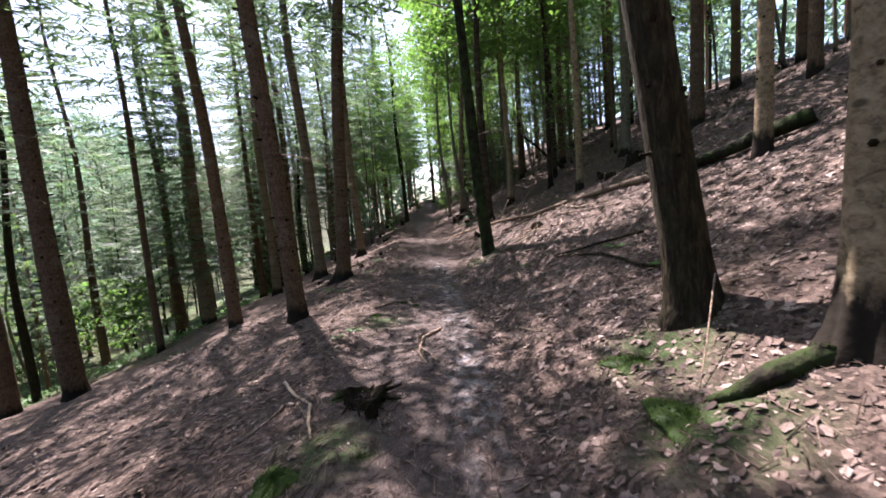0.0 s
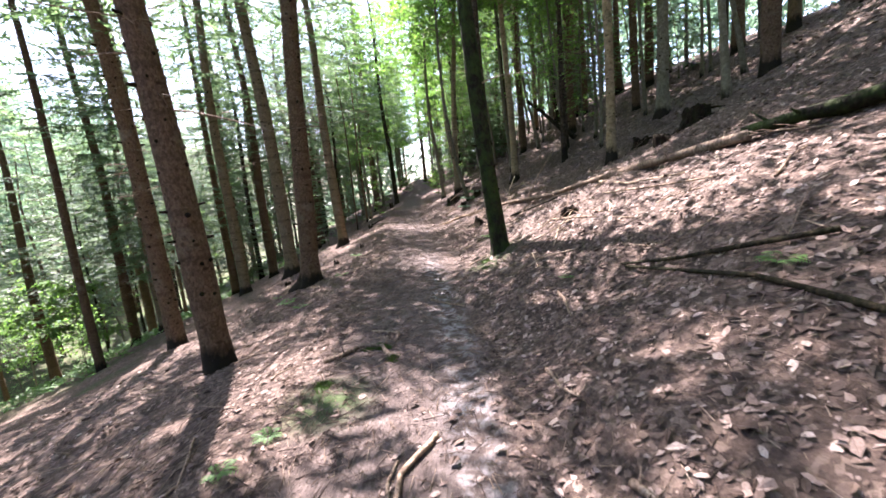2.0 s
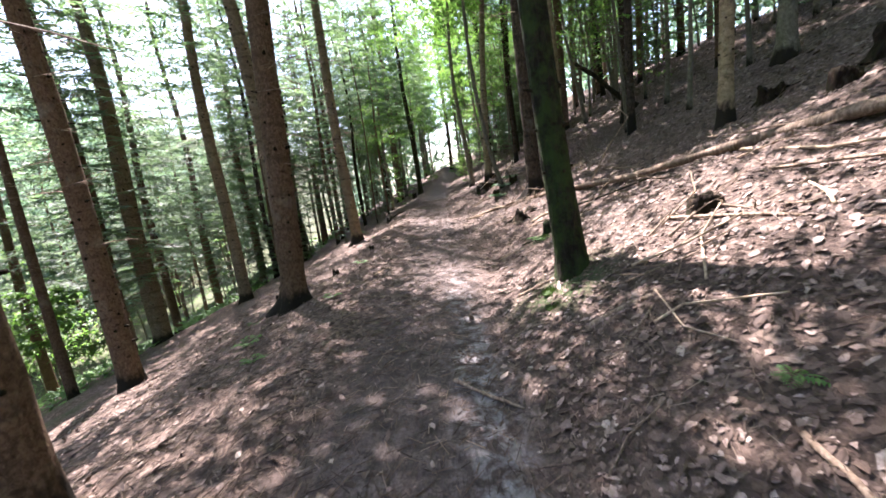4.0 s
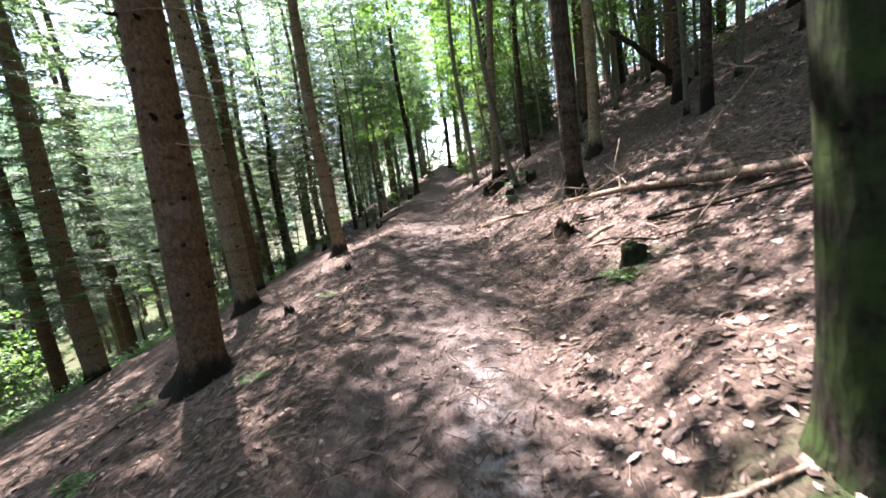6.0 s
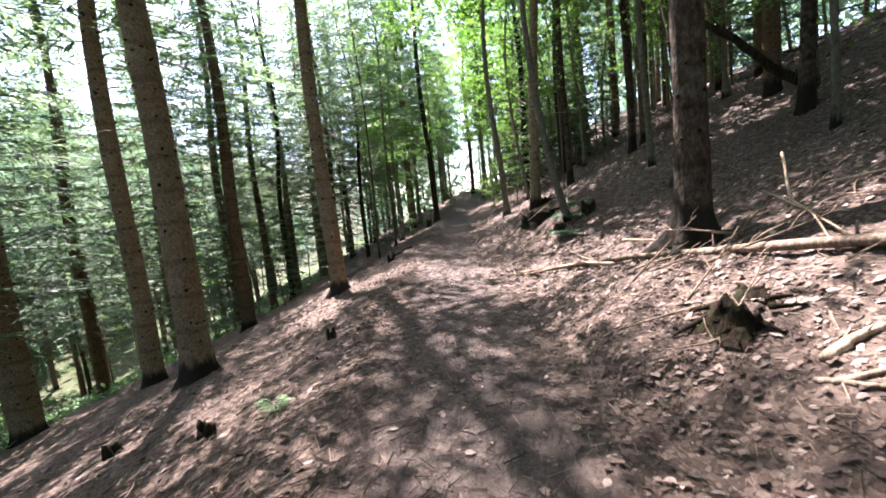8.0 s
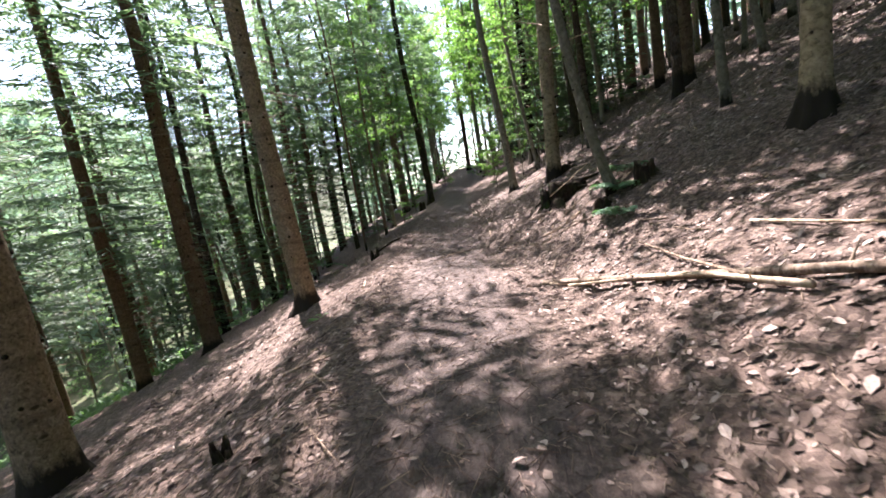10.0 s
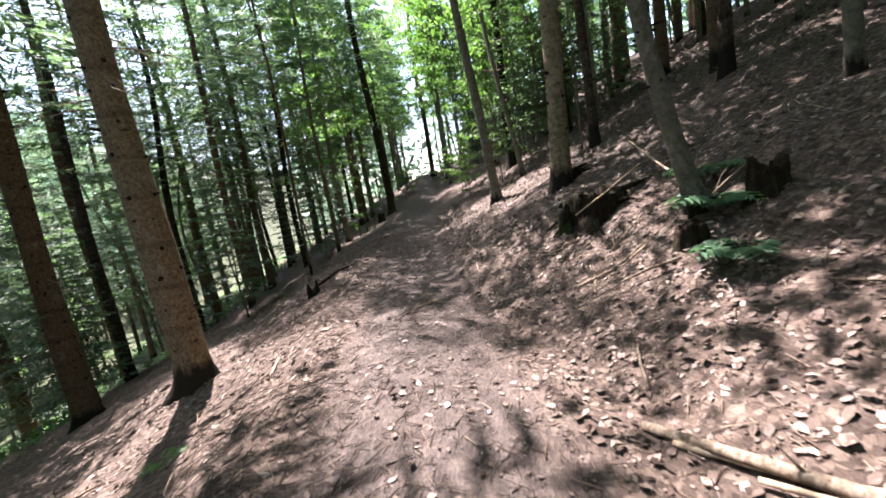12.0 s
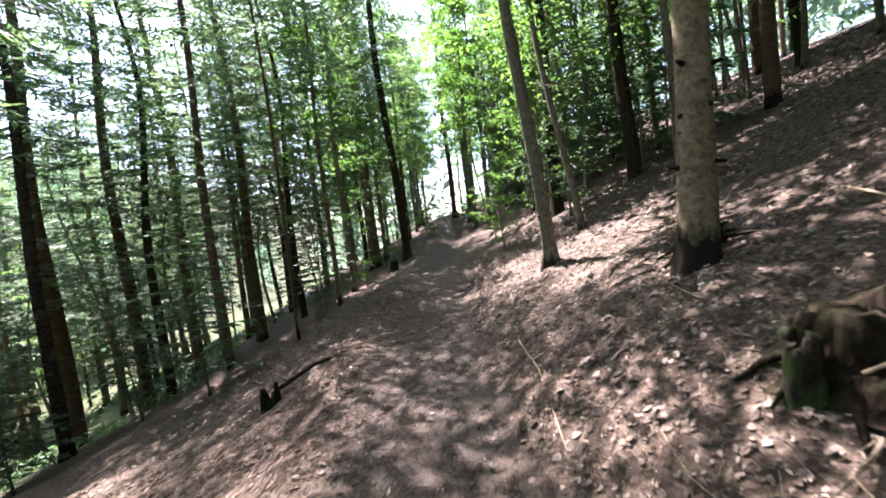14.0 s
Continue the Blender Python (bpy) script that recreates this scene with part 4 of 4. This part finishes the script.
def branch_pieces(seed):
    """The stem and the single twigs of a fallen dry branch, a metre long."""
    rng = random.Random(seed)
    bow = rng.uniform(-0.08, 0.08)
    pts = [Vector((f, bow * math.sin(f * 4 + seed), 0.05 * math.sin(f * 3 + seed))) for f in (0, 0.25, 0.5, 0.75, 1.0)]
    v, f = [], []
    tube(v, f, pts, [0.015, 0.012, 0.009, 0.006, 0.003], 6)
    twigs = []
    for k in range(5):
        g = pts[k % 4].lerp(pts[k % 4 + 1], rng.uniform(0.2, 0.9))
        e = g + Vector((rng.uniform(0.12, 0.3), rng.choice((-1, 1)) * rng.uniform(0.08, 0.24), rng.uniform(-0.06, 0.12)))
        tv, tf = [], []
        tube(tv, tf, [g, g.lerp(e, 0.5) + Vector((0, 0.02, 0.015)), e], [0.006, 0.0045, 0.002], 4)
        twigs.append(put_mesh("twig", tv, tf, DEAD_WOOD))
    return put_mesh("dead_branch", v, f, DEAD_WOOD, True), twigs


DEAD_BRANCHES = []
for k in range(5):
    stem, twigs = branch_pieces(400 + k)
    ob = tagged(new("dead_branch", stem), "thin bare dry branch with side twigs on the ground", "branch", "sticks on the ground")
    for twig in twigs:
        part("twig", twig, ob)
    DEAD_BRANCHES.append(ob)


def lie(x, y, turn, size, rise):
    """A pose along the ground from (x, y), rising by so many degrees from it."""
    x2, y2 = x + size * math.cos(radians(turn)), y + size * math.sin(radians(turn))
    pitch = math.degrees(math.atan2(ground_z(x2, y2) - ground_z(x, y), size))
    return pose(x, y, ground_z(x, y) + 0.02, 0, -pitch - rise, turn) @ Matrix.Scale(size, 4)


def brushwood():
    """Dry boughs fallen about the foot of the dark tree, along the log and over the bank."""
    rng = random.Random(77)
    fresh = list(DEAD_BRANCHES)
    for x0, x1, y0, y1, n, steep in ((1.2, 3.4, 13.6, 15.7, 24, 30), (1.5, 2.6, 7.6, 9.4, 9, 5), (2.0, 4.6, 9.5, 13.0, 12, 18), (0.9, 2.4, 19.6, 22.4, 8, 14), (2.4, 6.0, 17.0, 26.0, 20, 20), (2.2, 5.0, 3.0, 8.0, 12, 8), (-4.0, -1.6, 3.0, 28.0, 14, 3)):
        for _ in range(n):
            m = lie(rng.uniform(x0, x1), rng.uniform(y0, y1), rng.uniform(0, 360), rng.uniform(0.4, 1.0), rng.uniform(0, steep))
            if fresh:
                fresh.pop().matrix_basis = m
            else:
                made = copy_thing(rng.choice(DEAD_BRANCHES), Matrix())
                made.matrix_basis = m


brushwood()


def scatter_sticks():
    rng = random.Random(41)
    for _ in range(70):
        y = rng.uniform(1, 30)
        side = rng.random() < 0.7
        x = float(path_centre(y)) + (rng.uniform(0.6, 4.0) if side else rng.uniform(-4.0, -1.1))
        t = rng.uniform(0, 3.14)
        ln = rng.uniform(0.15, 0.6)
        stick(x, y, x + ln * math.cos(t), y + ln * math.sin(t), rng.uniform(0.006, 0.014), rng.choice((DEAD_WOOD, DEAD_WOOD, PALE_WOOD)), 0.012, rng.uniform(0.012, 0.05))


scatter_sticks()


# ---- stumps and mossy lumps ----
def stump(x, y, r, height, mat, label, seed, hollow=0.75, jag=0.35, name="tree_stump", lean=0.0):
    """A broken, hollow stump with root lobes and a jagged rim."""
    rng = random.Random(seed)
    n = 28
    verts, faces = [], []
    lobes = rng.choice((4, 5))
    ph = rng.uniform(0, 6)
    tops = [height * (1 - jag * (0.5 + 0.5 * math.sin(2 * math.pi * k / n * 2 + ph)) + rng.uniform(-0.28, 0.22) * min(1.0, jag * 1.4)) for k in range(n)]
    rings = 7
    for i in range(rings):
        f = i / (rings - 1)
        for k in range(n):
            t = 2 * math.pi * k / n
            rr = r * (1 + 0.55 * math.exp(-f * 3.5) + 0.22 * math.exp(-f * 3) * math.sin(lobes * t + ph) + 0.06 * math.sin(9 * t + f * 4) + rng.uniform(-0.09, 0.09))
            verts.append((rr * math.cos(t) + lean * f * height, rr * math.sin(t), -0.15 + (tops[k] + 0.15) * f))
    for f, q in ((1.0, hollow), (0.55, hollow * 0.9), (0.1, hollow * 0.6)):
        for k in range(n):
            t = 2 * math.pi * k / n
            verts.append((r * q * math.cos(t) * rng.uniform(0.92, 1.05) + lean * f * height, r * q * math.sin(t), tops[k] * f))
    m = rings + 3
    for i in range(m - 1):
        for k in range(n):
            k2 = (k + 1) % n
            faces.append((i * n + k, i * n + k2, (i + 1) * n + k2, (i + 1) * n + k))
    faces.append(tuple((m - 1) * n + k for k in range(n)))
    ob = new(name, put_mesh(name, verts, faces, mat, True))
    ob.location = (x, y, ground_z(x, y))
    if r > 0.15:
        for k in range(9):
            t = 0.7 * k + rng.uniform(-0.3, 0.3)
            far = r * rng.uniform(1.5, 2.3)
            rv, rf = [], []
            pts = []
            for q in (0.45, 0.75, 1.0):
                px, py = far * q * math.cos(t + 0.4 * q), far * q * math.sin(t + 0.4 * q)
                pts.append(Vector((px, py, ground_z(x + px, y + py) - ground_z(x, y) + height * rng.uniform(0.3, 0.75) * (1 - q) + 0.012)))
            tube(rv, rf, pts, [r * 0.13, r * 0.08, r * 0.03], 6)
            part("root", put_mesh("root", rv, rf, mat, True), ob)
    return tagged(ob, label, "stump")


stump(1.52, 21.85, 0.31, 0.33, ROTTEN, "large dark rotten hollow stump on the bank", 1, 0.55, 0.35)
stump(1.10, 21.85, 0.08, 0.33, MOSS_BARK, "mossy upright root beside the rotten stump", 2, 0.3, 0.3, "root_stub")
stump(1.55, 14.1, 0.19, 0.15, ROTTEN, "low dark hollow stump below the fallen log", 3, 0.8, 1.1)
stump(1.66, 12.35, 0.11, 0.19, MOSS_BARK, "moss-covered stump on the slope", 4, 0.4, 0.2)
stump(-3.08, 24.9, 0.11, 0.26, ROTTEN, "small black rotten stump at the path's edge", 5, 0.6, 0.6)
stump(-2.26, 16.4, 0.06, 0.16, ROTTEN, "small dark stump at the edge of the path", 6, 0.5, 0.6)
stump(-2.71, 14.4, 0.07, 0.14, ROTTEN, "small dark broken stump on the lower slope", 7, 0.5, 0.6)
stump(-4.48, 15.24, 0.09, 0.14, ROTTEN, "small dark broken stump on the lower slope", 8, 0.5, 0.6)
stump(-2.75, 35.5, 0.15, 0.40, ROTTEN, "short dark stump beside the slender trunk", 9, 0.5, 0.2)
stump(1.62, 20.2, 0.12, 0.16, ROTTEN, "dark earthy stump at the foot of the leaning tree", 10, 0.6, 0.5)
stump(2.25, 20.15, 0.13, 0.24, ROTTEN, "dark rotten stump behind the shrub", 11, 0.7, 0.4)
stump(1.95, 24.0, 0.22, 0.20, ROTTEN, "dark earthy root plate beside the pale tree", 12, 0.7, 0.5)
stump(5.4, 10.6, 0.22, 0.30, ROTTEN, "dark stump high on the slope", 13, 0.7, 0.4)
stump(4.6, 10.4, 0.14, 0.22, ROTTEN, "dark stump high on the slope", 14, 0.7, 0.4)
stump(5.2, 12.3, 0.16, 0.24, ROTTEN, "dark stump beside the pale slim trunk", 15, 0.7, 0.4)
stump(2.35, 9.2, 0.14, 0.14, ROTTEN, "low dark stump on the slope", 16, 0.7, 0.4)
stump(-0.72, 3.25, 0.17, 0.10, ROTTEN, "dark hollow of a rotten stump in the path's edge", 17, 0.85, 0.5)
stump(-0.62, 2.95, 0.05, 0.10, ROTTEN, "small broken root in the path's edge", 18, 0.4, 0.5, "root_stub")


def moss_lump(x, y, rx, ry, hgt, label, seed):
    """A low cushion of moss with a tufted surface."""
    rng = random.Random(seed)
    verts, faces = [], []
    n, rings = 26, 8
    for i in range(rings):
        f = i / (rings - 1)
        for k in range(n):
            t = 2 * math.pi * k / n
            w = 1 + 0.18 * math.sin(3 * t + seed) + 0.08 * math.sin(7 * t)
            c = math.cos(f * math.pi / 2)
            verts.append((rx * w * c * math.cos(t), ry * w * c * math.sin(t), hgt * math.sin(f * math.pi / 2) * (1 + rng.uniform(-0.12, 0.12)) - 0.03))
    for i in range(rings - 1):
        for k in range(n):
            faces.append((i * n + k, i * n + (k + 1) % n, (i + 1) * n + (k + 1) % n, (i + 1) * n + k))
    base = list(verts)
    for p in base:
        for _ in range(5):
            d = Vector((rng.gauss(0, 0.6), rng.gauss(0, 0.6), 1)).normalized()
            q = Vector(p) + Vector((rng.gauss(0, 0.012), rng.gauss(0, 0.012), 0))
            s = Vector((rng.uniform(-1, 1), rng.uniform(-1, 1), 0)).normalized() * 0.003
            b = len(verts)
            verts.extend((tuple(q - s), tuple(q + s), tuple(q + d * rng.uniform(0.012, 0.03))))
            faces.append((b, b + 1, b + 2))
    ob = new("moss_cushion", put_mesh("moss_cushion", verts, faces, MOSS))
    ob.location = (x, y, ground_z(x, y))
    return tagged(ob, label, "moss")


moss_lump(-1.16, 2.3, 0.16, 0.22, 0.10, "bright green moss cushion beside the path", 1)
moss_lump(-0.62, 2.45, 0.13, 0.10, 0.03, "flat patch of bright moss on the path", 2)
moss_lump(-0.93, 3.35, 0.10, 0.12, 0.06, "green moss on the edge of a rotten hollow", 3)
moss_lump(-0.6, 6.74, 0.16, 0.05, 0.06, "green moss on a bare root", 4)
moss_lump(-0.42, 6.42, 0.06, 0.10, 0.05, "green moss on a bare root", 5)
moss_lump(-1.0, 6.0, 0.10, 0.12, 0.04, "small green moss cushion in the litter", 6)
moss_lump(1.45, 2.75, 0.28, 0.2, 0.05, "flat green moss at the foot of the dark tree", 7)
moss_lump(1.3, 1.95, 0.2, 0.25, 0.05, "green moss beside the pale tree's root", 8)
moss_lump(1.0, 9.4, 0.12, 0.10, 0.03, "green moss at the foot of the mossy trunk", 9)
moss_lump(0.95, 9.1, 0.10, 0.12, 0.025, "green moss at the foot of the mossy trunk", 10)
moss_lump(1.52, 12.1, 0.14, 0.12, 0.06, "green moss round the mossy stump", 11)


# ---- leaf litter ----
def slope_x(x, y):
    return (land(x + 0.04, y) - land(x - 0.04, y)) / 0.08


def leaf_litter(name, n, x0, x1, y0, y1, size, seed, path_keep, mat, label):
    """Dry leaves lying loose, curled and tilted, thinner on the trodden path and under the spruces."""
    r = np.random.default_rng(seed)
    rng = random.Random(seed)
    x, y = r.uniform(x0, x1, n), r.uniform(y0, y1, n)
    u = x - path_centre(y)
    keep = (np.abs(u + 0.3) > 0.62 + 0.3 * r.random(n)) | (r.random(n) < path_keep)
    keep &= (u > -1.0) | (r.random(n) < 0.5)
    x, y = x[keep], y[keep]
    hz, sx = land(x, y), slope_x(x, y)
    verts, faces = [], []
    for px, py, pz, sl in zip(x.tolist(), y.tolist(), hz.tolist(), sx.tolist()):
        z = pz + uneven(px, py) + 0.004
        a = rng.uniform(0, 6.283)
        s = size * (0.4 + 1.2 * rng.random() ** 2.6)
        dx, dy = math.cos(a) * s, math.sin(a) * s
        tx, ty = rng.gauss(0, 0.2), rng.gauss(0, 0.2)
        curl = rng.gauss(0.06, 0.16) * s
        wd = rng.uniform(0.2, 0.38)
        ex, ey = -dy * wd, dx * wd
        k1, k2, k3 = rng.uniform(0.35, 0.95), rng.uniform(0.7, 1.2), rng.uniform(0.35, 1.0)
        lift = s * 0.2 * (abs(tx) + abs(ty)) + max(0, -curl) * 0.6
        b = len(verts)
        for qx, qy, dz in ((-dx * 0.5, -dy * 0.5, 0.2 * curl), (-dx * 0.1 + ex, -dy * 0.1 + ey, curl), (dx * 0.28 + ex * k1, dy * 0.28 + ey * k1, curl * 1.2),
                           (dx * 0.5, dy * 0.5, curl * 0.5), (dx * 0.28 - ex * k3, dy * 0.28 - ey * k3, curl), (-dx * 0.1 - ex * k2, -dy * 0.1 - ey * k2, curl * 0.8)):
            verts.append((px + qx, py + qy, z + qx * (sl + tx) + qy * ty + dz + lift))
        faces.extend(((b, b + 2, b + 1), (b, b + 3, b + 2), (b, b + 4, b + 3), (b, b + 5, b + 4)))
    tagged(new(name, put_mesh(name, verts, faces, mat)), label, "leaf litter", kind="stuff")


leaf_litter("leaf_litter", 190000, -6, 6.5, -0.5, 32, 0.053, 3, 0.16, LITTER, "dry pale brown beech leaves scattered over the forest floor")
leaf_litter("large_leaf_litter", 3600, 0.3, 5.0, 3.2, 9.0, 0.064, 4, 0.05, LITTER, "large pale dry leaves lying over the bank")
leaf_litter("upper_leaf_litter", 46000, 6.3, 15, 2, 40, 0.085, 5, 0.0, LITTER, "dry brown leaves covering the upper slope")


def twig_litter(n, seed, name="twig_litter", lo=0.03, hi=0.17, thick=1.0, label="dry brown twigs and needles strewn over the ground"):
    """Dry needles and fine twigs strewn over the floor."""
    rng = random.Random(seed)
    v, f = [], []
    for _ in range(n):
        y = rng.uniform(-0.5, 30)
        u = rng.gauss(-1.6, 1.1) if rng.random() < (0.6 if hi > 0.1 else 0.2) else rng.uniform(-1.4, 5 if hi > 0.1 else 2.2)
        x = float(path_centre(y)) + u
        t = rng.uniform(0, 3.14)
        ln = rng.uniform(lo, hi)
        r = rng.uniform(0.0012, 0.004) * thick
        z = ground_z(x, y) + 0.006
        x2, y2 = x + ln * math.cos(t), y + ln * math.sin(t)
        z2 = ground_z(x2, y2) + rng.uniform(0.004, 0.03)
        sx, sy = -math.sin(t) * r, math.cos(t) * r
        b = len(v)
        v.extend(((x - sx, y - sy, z), (x + sx, y + sy, z), (x, y, z + 2 * r), (x2 - sx, y2 - sy, z2), (x2 + sx, y2 + sy, z2), (x2, y2, z2 + r)))
        f.extend(((b, b + 3, b + 5, b + 2), (b + 1, b + 2, b + 5, b + 4)))
    tagged(new(name, put_mesh(name, v, f, TWIGS)), label, "twig litter", kind="stuff")


twig_litter(26000, 8)
twig_litter(24000, 9, "needle_litter", 0.015, 0.06, 0.7, "short dry needles and bark crumbs covering the path")
